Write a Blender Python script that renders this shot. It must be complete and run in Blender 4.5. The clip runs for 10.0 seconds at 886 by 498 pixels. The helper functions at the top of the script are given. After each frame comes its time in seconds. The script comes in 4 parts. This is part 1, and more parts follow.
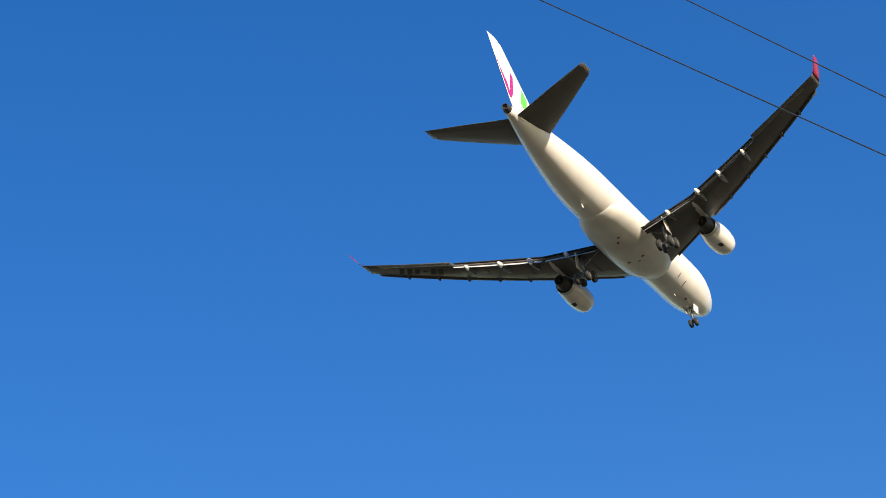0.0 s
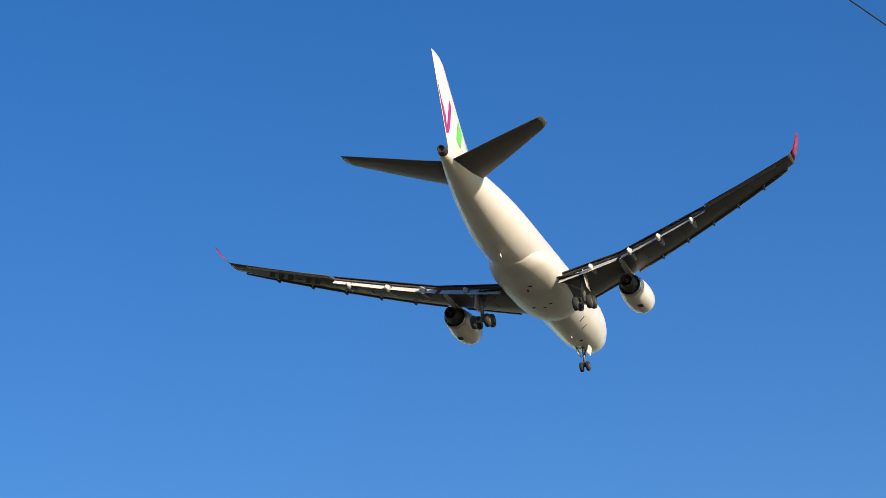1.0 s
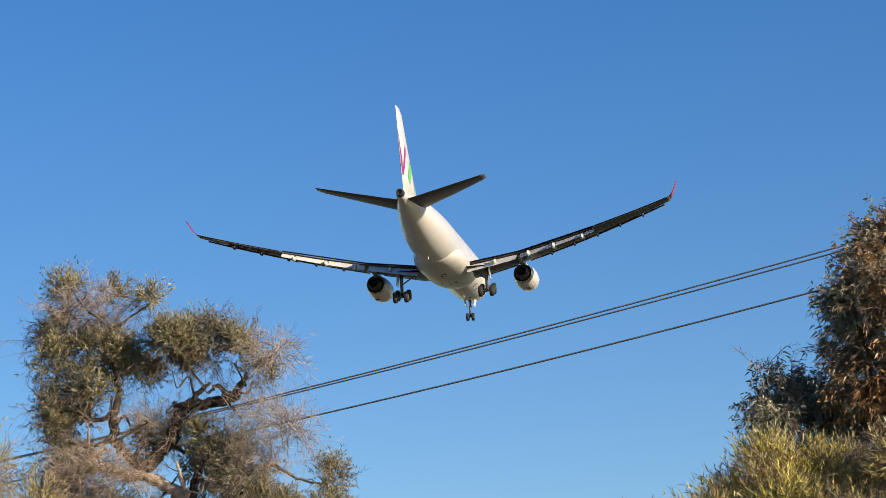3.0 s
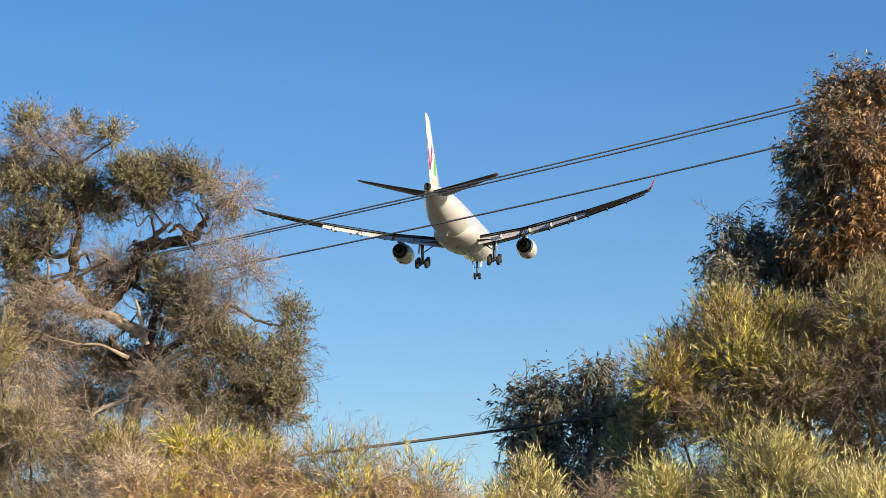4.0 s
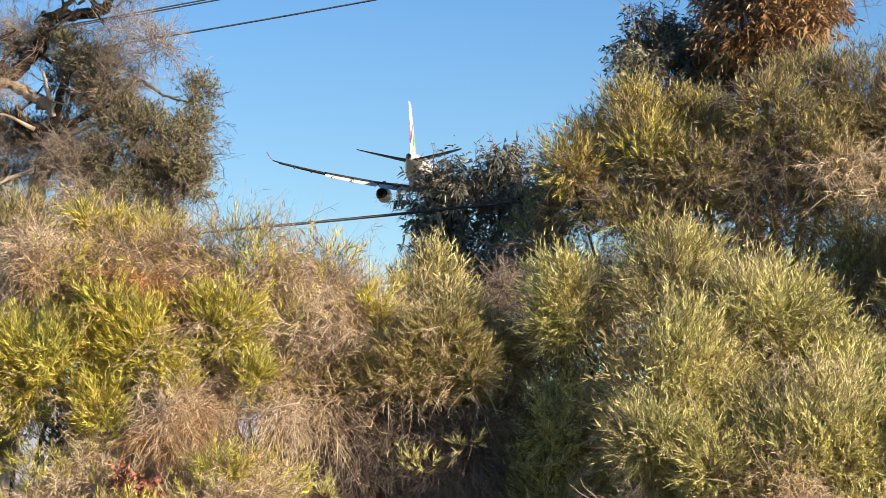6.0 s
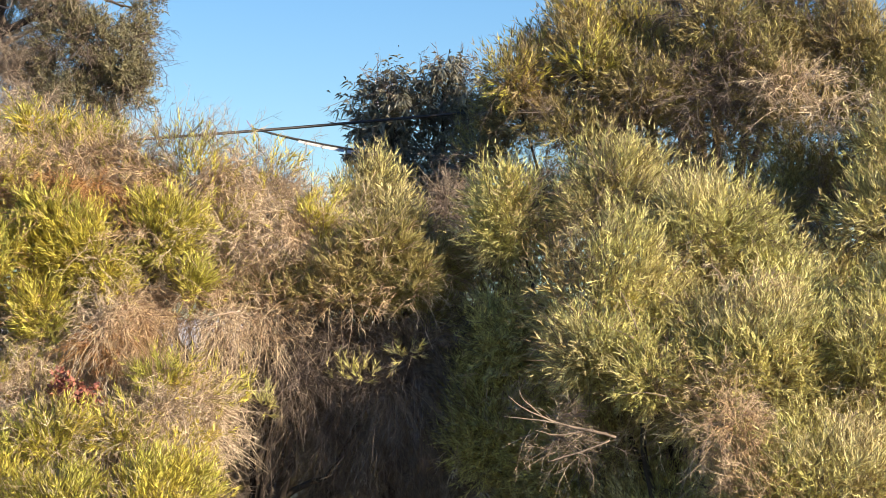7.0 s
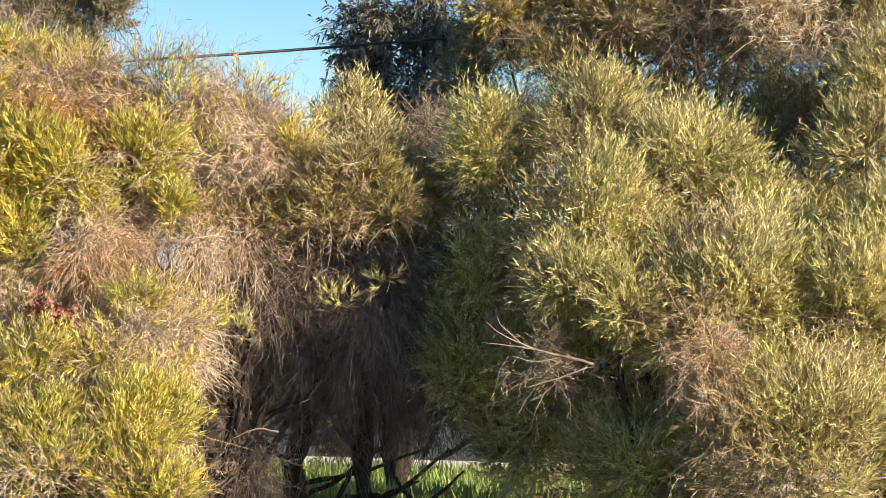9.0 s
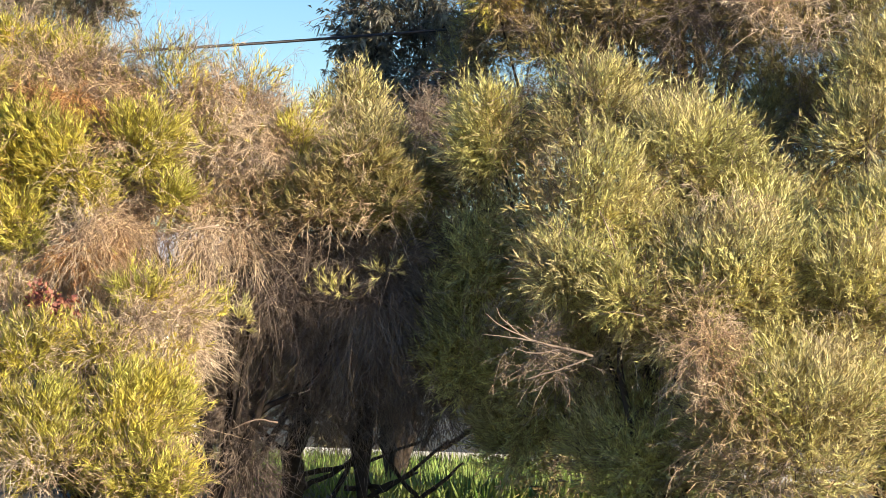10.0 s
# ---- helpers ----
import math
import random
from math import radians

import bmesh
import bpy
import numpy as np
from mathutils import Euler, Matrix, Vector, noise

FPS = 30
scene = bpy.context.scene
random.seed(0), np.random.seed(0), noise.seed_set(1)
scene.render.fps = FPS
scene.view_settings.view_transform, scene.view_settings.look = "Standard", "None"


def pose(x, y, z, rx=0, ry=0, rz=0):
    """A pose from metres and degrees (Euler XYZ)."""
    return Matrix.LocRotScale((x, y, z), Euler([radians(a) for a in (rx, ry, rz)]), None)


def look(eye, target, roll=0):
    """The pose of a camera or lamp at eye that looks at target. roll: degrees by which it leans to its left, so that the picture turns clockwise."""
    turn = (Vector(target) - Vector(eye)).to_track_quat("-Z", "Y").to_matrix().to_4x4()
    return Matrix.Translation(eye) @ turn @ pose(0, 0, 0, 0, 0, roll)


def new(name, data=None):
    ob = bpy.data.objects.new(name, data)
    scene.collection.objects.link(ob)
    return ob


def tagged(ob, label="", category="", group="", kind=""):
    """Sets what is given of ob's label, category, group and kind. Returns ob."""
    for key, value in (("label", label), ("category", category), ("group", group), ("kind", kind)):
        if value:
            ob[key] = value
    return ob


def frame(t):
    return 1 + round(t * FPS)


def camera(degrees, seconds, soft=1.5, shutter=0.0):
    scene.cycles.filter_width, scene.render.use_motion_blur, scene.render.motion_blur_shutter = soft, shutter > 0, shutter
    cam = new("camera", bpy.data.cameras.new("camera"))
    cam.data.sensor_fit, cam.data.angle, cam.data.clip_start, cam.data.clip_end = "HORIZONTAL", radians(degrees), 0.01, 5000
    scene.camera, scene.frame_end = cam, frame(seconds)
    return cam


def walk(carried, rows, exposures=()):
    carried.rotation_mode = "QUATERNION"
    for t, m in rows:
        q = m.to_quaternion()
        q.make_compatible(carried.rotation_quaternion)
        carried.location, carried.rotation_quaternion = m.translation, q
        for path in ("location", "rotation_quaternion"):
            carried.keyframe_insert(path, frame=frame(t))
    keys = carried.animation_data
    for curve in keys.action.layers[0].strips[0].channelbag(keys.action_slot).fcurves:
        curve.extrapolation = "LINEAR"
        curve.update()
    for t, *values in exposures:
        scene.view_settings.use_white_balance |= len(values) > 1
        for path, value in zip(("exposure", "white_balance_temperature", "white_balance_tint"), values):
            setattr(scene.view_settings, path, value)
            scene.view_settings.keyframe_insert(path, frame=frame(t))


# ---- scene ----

import functools

# ---- camera: hand-held on one spot, a long lens that follows the aircraft and sinks to the shrubs ----
cam = camera(18.55, 10.0, soft=0.75)
EYE = (0.0, 0.0, 1.7)


def turn(yaw, pitch, roll):
    return pose(*EYE, 90 + pitch, 0, yaw) @ pose(0, 0, 0, 0, 0, roll)


CAM = [(0, 21.46, 32.70, -12.37), (0.5, 18.65, 27.36, -7.98), (1, 15.41, 23.93, -5.87), (1.5, 12.65, 21.00, -4.79),
       (2, 10.81, 18.47, -4.57), (2.2, 10.17, 17.58, -4.09), (3.3, 8.50, 13.12, -2.02), (3.5, 8.35, 12.45, -1.74),
       (4, 8.04, 10.96, -1.10), (4.5, 7.70, 9.67, -0.63), (5, 7.31, 8.49, -0.21), (5.5, 6.78, 7.40, 0.07),
       (7, 4.84, 4.50, 1.17), (7.5, 4.53, 3.74, 1.42), (8, 4.41, 3.25, 1.58), (8.5, 4.39, 3.03, 1.62),
       (9, 4.36, 2.94, 1.71), (9.5, 4.33, 2.87, 1.80), (10, 4.35, 2.76, 1.90)]
walk(cam, [(t, turn(*r)) for t, *r in CAM], exposures=[(0, 0.95), (0.5, 0.72), (1, 0.65), (2.2, 0.45), (3.5, 0.52), (5.5, 0.64), (7, 0.82), (10, 0.92)])

# ---- light: a low warm sun behind the camera's right shoulder, clear sky ----
SUN_ELEV, SUN_AZ = 17.0, 120.0      # degrees; azimuth clockwise from +y
scene.view_settings.exposure = 0.0
world = bpy.data.worlds.new("sky")
world.use_nodes = True
scene.world = world
wn = world.node_tree
sky = wn.nodes.new("ShaderNodeTexSky")
sky.sky_type, sky.sun_disc = "NISHITA", False
sky.sun_elevation, sky.sun_rotation = radians(SUN_ELEV), radians(SUN_AZ)
sky.air_density, sky.dust_density, sky.ozone_density = 1.0, 0.3, 2.0
vivid = wn.nodes.new("ShaderNodeHueSaturation")      # the clear deep blue of the day
vivid.inputs["Saturation"].default_value = 1.40
vivid.inputs["Hue"].default_value = 0.515
wn.links.new(sky.outputs[0], vivid.inputs["Color"])
wn.links.new(vivid.outputs[0], wn.nodes["Background"].inputs[0])
wn.nodes["Background"].inputs[1].default_value = 0.104
sun = new("sun", bpy.data.lights.new("sun", "SUN"))
sun.data.energy, sun.data.angle, sun.data.color = 5.0, radians(0.53), (1.0, 0.84, 0.63)
sa, se = radians(SUN_AZ), radians(SUN_ELEV)
SUN_WAY = Vector((math.sin(sa) * math.cos(se), math.cos(sa) * math.cos(se), math.sin(se)))
sun.matrix_world = look(SUN_WAY * 100, (0, 0, 0))


# ---- materials ----
def mat(name, color, rough=0.6, metal=0.0, color2=None, scale=4.0, bump=0.0, bump_scale=40.0, island=0.0,
        translucent=0.0, coat=0.0, stain=None, stain_scale=0.4):
    m = bpy.data.materials.new(name)
    m.use_nodes = True
    nt = m.node_tree
    N, L = nt.nodes, nt.links
    b = N["Principled BSDF"]
    b.inputs["Roughness"].default_value, b.inputs["Metallic"].default_value = rough, metal
    b.inputs["Coat Weight"].default_value = coat
    tc = N.new("ShaderNodeTexCoord")
    nz = N.new("ShaderNodeTexNoise")
    nz.inputs["Scale"].default_value, nz.inputs["Detail"].default_value = scale, 5
    L.new(tc.outputs["Object"], nz.inputs["Vector"])
    mix = N.new("ShaderNodeMix")
    mix.data_type = "RGBA"
    mix.inputs[6].default_value = (*color, 1)
    mix.inputs[7].default_value = (*(color2 or [c * 0.75 for c in color]), 1)
    ramp = N.new("ShaderNodeMapRange")
    ramp.inputs[1].default_value, ramp.inputs[2].default_value = 0.35, 0.65
    L.new(nz.outputs["Fac"], ramp.inputs[0])
    L.new(ramp.outputs[0], mix.inputs[0])
    out = mix.outputs[2]
    if stain:
        n2 = N.new("ShaderNodeTexNoise")
        n2.inputs["Scale"].default_value, n2.inputs["Detail"].default_value = stain_scale, 3
        L.new(tc.outputs["Object"], n2.inputs["Vector"])
        r2 = N.new("ShaderNodeMapRange")
        r2.inputs[1].default_value, r2.inputs[2].default_value = 0.45, 0.7
        L.new(n2.outputs["Fac"], r2.inputs[0])
        mx = N.new("ShaderNodeMix")
        mx.data_type = "RGBA"
        mx.inputs[7].default_value = (*stain, 1)
        L.new(r2.outputs[0], mx.inputs[0])
        L.new(out, mx.inputs[6])
        out = mx.outputs[2]
    if island:
        geo = N.new("ShaderNodeNewGeometry")
        hsv = N.new("ShaderNodeHueSaturation")
        mr = N.new("ShaderNodeMapRange")
        mr.inputs[3].default_value, mr.inputs[4].default_value = 1 - island, 1 + island
        L.new(geo.outputs["Random Per Island"], mr.inputs[0])
        L.new(mr.outputs[0], hsv.inputs["Value"])
        mh = N.new("ShaderNodeMapRange")
        mh.inputs[3].default_value, mh.inputs[4].default_value = 0.485, 0.515
        L.new(geo.outputs["Random Per Island"], mh.inputs[0])
        L.new(mh.outputs[0], hsv.inputs["Hue"])
        L.new(out, hsv.inputs["Color"])
        out = hsv.outputs[0]
    L.new(out, b.inputs["Base Color"])
    if bump:
        n3 = N.new("ShaderNodeTexNoise")
        n3.inputs["Scale"].default_value, n3.inputs["Detail"].default_value = bump_scale, 6
        L.new(tc.outputs["Object"], n3.inputs["Vector"])
        bp = N.new("ShaderNodeBump")
        bp.inputs["Strength"].default_value, bp.inputs["Distance"].default_value = bump, 0.02
        L.new(n3.outputs["Fac"], bp.inputs["Height"])
        L.new(bp.outputs[0], b.inputs["Normal"])
    if translucent:
        tr = N.new("ShaderNodeBsdfTranslucent")
        L.new(out, tr.inputs["Color"])
        ms = N.new("ShaderNodeMixShader")
        ms.inputs[0].default_value = translucent
        L.new(b.outputs[0], ms.inputs[1])
        L.new(tr.outputs[0], ms.inputs[2])
        L.new(ms.outputs[0], N["Material Output"].inputs[0])
    return m


WATTLE = mat("wattle_leaf", (0.62, 0.55, 0.20), 0.5, color2=(0.45, 0.42, 0.17), scale=1.2, island=0.5, translucent=0.12,
             stain=(0.60, 0.50, 0.27), stain_scale=0.9)
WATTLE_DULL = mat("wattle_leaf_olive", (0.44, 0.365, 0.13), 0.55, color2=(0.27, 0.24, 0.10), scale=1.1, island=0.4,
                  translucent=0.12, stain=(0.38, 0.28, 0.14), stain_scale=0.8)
YELLOW = mat("yellow_green_leaf", (0.66, 0.54, 0.10), 0.5, color2=(0.42, 0.39, 0.09), scale=1.3, island=0.5, translucent=0.12)
STRAW = mat("dry_twig", (0.70, 0.57, 0.42), 0.8, color2=(0.52, 0.39, 0.28), scale=1.5, island=0.4, stain=(0.52, 0.34, 0.18), stain_scale=0.6)
RUSTTWIG = mat("rust_twig", (0.50, 0.27, 0.11), 0.8, color2=(0.38, 0.22, 0.10), scale=1.5, island=0.4)
# grey twig, its colour lowered further for the shaded hollow
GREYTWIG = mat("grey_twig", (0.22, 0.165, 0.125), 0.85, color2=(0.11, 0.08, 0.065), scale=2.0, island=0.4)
# darker copy of the bleached twig, with shade put into the colour
SHADETWIG = mat("shade_darkened_twig", (0.28, 0.22, 0.175), 0.85, color2=(0.16, 0.12, 0.10), scale=2.0, island=0.4)
PALETWIG = mat("bleached_twig", (0.44, 0.35, 0.265), 0.8, color2=(0.25, 0.185, 0.14), scale=2.0, island=0.4)
GUM_DARK = mat("gum_leaf_dark", (0.31, 0.28, 0.19), 0.36, color2=(0.16, 0.155, 0.115), scale=0.9, island=0.45, translucent=0.12)
GUM_BROWN = mat("gum_leaf_rust", (0.46, 0.25, 0.11), 0.42, color2=(0.28, 0.18, 0.085), scale=0.8, island=0.4, translucent=0.15)
TEATREE = mat("tea_tree_leaf", (0.32, 0.275, 0.145), 0.5, color2=(0.18, 0.165, 0.10), scale=1.0, island=0.4, translucent=0.15)
# rough bark, darkened almost to black for limbs in shadow
BARK = mat("rough_shaded_bark", (0.055, 0.04, 0.03), 0.9, color2=(0.025, 0.018, 0.014), scale=9.0, bump=1.0, bump_scale=9, stain=(0.085, 0.06, 0.042), stain_scale=1.4)
PALE_BARK = mat("pale_bark", (0.62, 0.51, 0.40), 0.85, color2=(0.36, 0.27, 0.19), scale=4.0, bump=0.7, bump_scale=14)
REDLEAF = mat("dead_red_leaf", (0.50, 0.20, 0.14), 0.6, color2=(0.2, 0.06, 0.04), scale=3.0, island=0.4)
GRASS = mat("grass", (0.07, 0.075, 0.035), 0.85, color2=(0.09, 0.08, 0.05), scale=0.5, bump=0.6, bump_scale=8, stain=(0.10, 0.08, 0.055), stain_scale=0.07)
BLADE = mat("grass_blade", (0.20, 0.33, 0.06), 0.6, color2=(0.32, 0.36, 0.10), scale=0.8, island=0.3, translucent=0.25)
RENDERWALL = mat("pale_render", (0.74, 0.72, 0.68), 0.8, color2=(0.62, 0.6, 0.56), scale=2.0, bump=0.2)
ROOFING = mat("light_metal_roof", (0.55, 0.56, 0.58), 0.5, color2=(0.45, 0.46, 0.48), scale=0.7)
DARKGLASS = mat("dark_window", (0.02, 0.025, 0.03), 0.08)
CABLE = mat("black_cable", (0.022, 0.02, 0.022), 0.55)
WIRE = mat("weathered_wire", (0.13, 0.14, 0.15), 0.55)
WHITE = mat("white_aircraft_paint", (0.68, 0.655, 0.625), 0.32, color2=(0.63, 0.605, 0.575), scale=0.5, coat=0.3, stain=(0.61, 0.585, 0.55), stain_scale=0.16)
FAIRING = mat("fairing_paint", (0.64, 0.62, 0.585), 0.36, color2=(0.58, 0.56, 0.53), scale=0.6, stain=(0.51, 0.485, 0.45), stain_scale=0.25)
# wing grey taken near black: the underside's shade is in the colour
WINGGREY = mat("shaded_wing_grey", (0.09, 0.085, 0.082), 0.45, color2=(0.075, 0.07, 0.067), scale=0.5, stain=(0.075, 0.07, 0.065), stain_scale=0.3)
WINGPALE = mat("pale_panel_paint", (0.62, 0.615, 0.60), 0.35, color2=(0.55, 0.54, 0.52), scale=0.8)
DARKGAP = mat("dark_gap", (0.03, 0.028, 0.027), 0.7)
METAL = mat("bare_metal", (0.55, 0.54, 0.52), 0.3, metal=0.9)
STEEL = mat("gear_steel", (0.17, 0.165, 0.16), 0.45, metal=0.3, color2=(0.10, 0.095, 0.09))
EXHAUST = mat("sooty_exhaust", (0.05, 0.046, 0.043), 0.6, metal=0.3)
TYRE = mat("tyre_rubber", (0.018, 0.018, 0.018), 0.8)
MAGENTA = mat("magenta_paint", (0.30, 0.025, 0.15), 0.3, color2=(0.35, 0.018, 0.175))
GREENP = mat("green_paint", (0.13, 0.56, 0.06), 0.3, color2=(0.11, 0.5, 0.05))
PALEGREEN = mat("mint_paint", (0.45, 0.75, 0.52), 0.3)
REDP = mat("red_tip_paint", (0.34, 0.02, 0.075), 0.3)
LAMPRED = mat("red_beacon_glass", (0.4, 0.02, 0.02), 0.2)


# ---- building helpers ----
def part(name, data, material, parent=None, label="", kind="", smooth=False):
    """Link a bmesh or mesh as one object, under its thing or part."""
    if isinstance(data, bmesh.types.BMesh):
        me = bpy.data.meshes.new(name)
        data.to_mesh(me)
        data.free()
    else:
        me = data
    if material is not None and not me.materials:
        me.materials.append(material)
    if smooth:
        me.polygons.foreach_set("use_smooth", [True] * len(me.polygons))
    ob = new(name, me)
    ob.parent = parent
    return tagged(ob, label, kind=kind)


def raw_mesh(name, verts, faces):
    """A mesh of equal-sided faces from arrays."""
    me = bpy.data.meshes.new(name)
    verts, faces = np.asarray(verts, np.float32), np.asarray(faces, np.int32)
    n, k = faces.shape
    me.vertices.add(len(verts))
    me.vertices.foreach_set("co", verts.ravel())
    me.loops.add(n * k)
    me.loops.foreach_set("vertex_index", faces.ravel())
    me.polygons.add(n)
    me.polygons.foreach_set("loop_start", np.arange(0, n * k, k, dtype=np.int32))
    me.update(calc_edges=True)
    return me


def loft(rings, caps=True):
    """A bmesh skin over rings of equal count."""
    bm = bmesh.new()
    rows = [[bm.verts.new(p) for p in r] for r in rings]
    n = len(rows[0])
    for a, b in zip(rows, rows[1:]):
        for i in range(n):
            j = (i + 1) % n
            try:
                bm.faces.new((a[i], a[j], b[j], b[i]))
            except ValueError:
                pass
    if caps:
        bm.faces.new(rows[0][::-1])
        bm.faces.new(rows[-1])
    bmesh.ops.recalc_face_normals(bm, faces=bm.faces)
    return bm


def tube(points, radii, sides=8, wobble=0.0, rng=None):
    """A tapered limb through the points."""
    pts = [Vector(p) for p in points]
    rings = []
    for i, (p, r) in enumerate(zip(pts, radii)):
        d = (pts[min(i + 1, len(pts) - 1)] - pts[max(i - 1, 0)]).normalized()
        u = d.cross(Vector((0.3, 1, 0.2))).normalized()
        v = d.cross(u)
        ring = []
        for k in range(sides):
            a = 2 * math.pi * k / sides
            rr = r * (1 + (wobble * rng.uniform(-1, 1) if rng is not None else 0))
            ring.append(p + (u * math.cos(a) + v * math.sin(a)) * rr)
        rings.append(ring)
    return loft(rings)


def smooth_path(pts, steps=5):
    """Catmull-Rom through rows of x, y, z, radius."""
    p = np.array(pts, float)
    q = np.vstack([2 * p[0] - p[1], p, 2 * p[-1] - p[-2]])
    out = []
    for i in range(1, len(q) - 2):
        for s in np.arange(steps) / steps:
            a, b, c, d = q[i - 1:i + 3]
            out.append(0.5 * (2 * b + (c - a) * s + (2 * a - 5 * b + 4 * c - d) * s ** 2 + (3 * b - a - 3 * c + d) * s ** 3))
    out.append(p[-1])
    return np.array(out)


def box(sx, sy, sz, at=(0, 0, 0), bevel=0.0):
    bm = bmesh.new()
    bmesh.ops.create_cube(bm, size=1.0, matrix=Matrix.Translation(at) @ Matrix.Diagonal((sx, sy, sz, 1)))
    if bevel:
        bmesh.ops.bevel(bm, geom=bm.edges[:], offset=bevel, segments=2, affect="EDGES")
    return bm


def unit(v):
    return v / (np.linalg.norm(v, axis=-1, keepdims=True) + 1e-9)


def across(d, rng):
    return unit(np.cross(d, unit(rng.normal(size=d.shape))))


# ---- foliage helpers (arrays of many small pieces) ----
def blades(base, way, length, width, rng, fold=0.25, droop=0.0, face=None):
    """Pointed leaves, each folded along its middle: vertices and triangles."""
    side = across(way, rng) if face is None else unit(np.cross(way, unit(face + rng.normal(size=way.shape) * 0.45)))
    nrm = np.cross(way, side)
    L, Wd = length[:, None], width[:, None]
    mid = base + way * L * 0.45
    tip = base + way * L + np.array([0, 0, -1.0]) * (droop * L)
    V = np.stack([base, mid + side * Wd * 0.5 + nrm * Wd * fold, tip, mid - side * Wd * 0.5 + nrm * Wd * fold], 1).reshape(-1, 3)
    i = np.arange(len(base))[:, None] * 4
    return V, np.concatenate([i + [0, 1, 2], i + [0, 2, 3]], 0)


def slivers(base, way, length, width, rng, face=None):
    """Narrow pointed leaves of one triangle each."""
    side = across(way, rng) if face is None else unit(np.cross(way, unit(face + rng.normal(size=way.shape) * 0.45)))
    L, Wd = length[:, None], width[:, None] * 0.5
    low = base + way * L * 0.12
    V = np.stack([low + side * Wd, low - side * Wd, base + way * L], 1).reshape(-1, 3)
    return V, np.arange(len(base))[:, None] * 3 + np.array([[0, 1, 2]])


def sticks(a, b, ra, rb, rng):
    """Three-sided tapered sticks from a to b."""
    d = unit(b - a)
    u = across(d, rng)
    v = np.cross(d, u)
    ring = []
    for p, r in ((a, ra), (b, rb)):
        for k in range(3):
            an = 2 * math.pi * k / 3
            ring.append(p + (u * math.cos(an) + v * math.sin(an)) * r[:, None])
    V = np.stack(ring, 1).reshape(-1, 3)
    i = np.arange(len(a))[:, None] * 6
    F = []
    for k in range(3):
        j = (k + 1) % 3
        F += [i + [k, j, 3 + j], i + [k, 3 + j, 3 + k]]
    return V, np.concatenate(F, 0)


def joined(name, pieces):
    V, F, n = [], [], 0
    for v, f in pieces:
        V.append(v)
        F.append(f + n)
        n += len(v)
    return raw_mesh(name, np.concatenate(V), np.concatenate(F))


def burst(lobes, rng, k=7):
    """Each lobe (x, y, z, rx, rz) broken into smaller uneven ones, so that no outline stays round."""
    out = []
    for x, y, z, rx, rz in lobes:
        d = unit(rng.normal(size=(k, 3))) * rng.uniform(0.35, 0.68, (k, 1))
        ry = (rx * rz) ** 0.5 * 0.75
        for dx, dy, dz in d:
            q = rng.uniform(0.26, 0.58)
            out.append((x + dx * rx, y + dy * ry, z + dz * rz, q * rx * rng.uniform(0.8, 1.25), q * rz * rng.uniform(0.8, 1.25)))
    return out


def scatter(lobes, per_m2, rng, inner=0.55, front=0.6, rough=0.22, depth=0.9, split=7):
    """Points in the shells of the burst lobes, with the outward way; more of them on the near side."""
    P, D = [], []
    for big in lobes:
        n = max(16, int(per_m2 * math.pi * big[3] * big[4]))
        small = np.array(burst([big], rng, split))
        area = small[:, 3] * small[:, 4]
        k = rng.choice(len(small), n, p=area / area.sum())
        d = unit(rng.normal(size=(n, 3)))
        flip = (d[:, 1] > 0) & (rng.random(n) < front)
        d[flip, 1] *= -1
        r = inner + (1 - inner) * np.sqrt(rng.random(n)) + rough * 0.5 * rng.normal(size=n)
        rx, rz = small[k, 3], small[k, 4]
        R3 = np.stack([rx, np.sqrt(rx * rz) * depth, rz], 1)
        P.append(small[k, :3] + d * r[:, None] * R3)
        whole = unit((small[k, :3] - np.array(big[:3])) + d * R3 * 0.8)
        D.append(whole)
    return np.concatenate(P), np.concatenate(D)


def sprig_mesh(name, P, D, rng, length=(0.22, 0.42), leaves=16, leaf=(0.07, 0.15), width=(0.011, 0.018), up=0.65, spread=0.5,
               droop=0.0, jitter=0.42, stem=0.005):
    """Leafy shoots that grow outward and bend up (or hang, with up < 0)."""
    n = len(P)
    way = unit(D * 0.6 + np.array([0, 0, up * 0.6]) + rng.normal(size=(n, 3)) * jitter)
    bend = np.array([0, 0, up * 0.45]) + rng.normal(size=(n, 3)) * 0.15
    Ls = rng.uniform(*length, n)
    pieces = [slivers(P, unit(way + bend * 0.5), Ls, np.full(n, stem * 2), rng)]
    t = rng.uniform(0.1, 1.0, (n, leaves))[..., None]
    along = way[:, None] * t + bend[:, None] * t * t
    base = (P[:, None] + along * Ls[:, None, None]).reshape(-1, 3)
    w = unit(way[:, None] + bend[:, None] * 2 * t).reshape(-1, 3)
    lw = unit(w * (1 - spread * 0.4) + across(w, rng) * spread * rng.uniform(0.5, 1.3, (len(w), 1)))
    make = functools.partial(blades, droop=droop) if droop else slivers
    pieces.append(make(base, lw, rng.uniform(*leaf, len(w)), rng.uniform(*width, len(w)), rng, face=np.repeat(unit(D + np.array([0, 0, 0.35])), leaves, 0)))
    return joined(name, pieces)


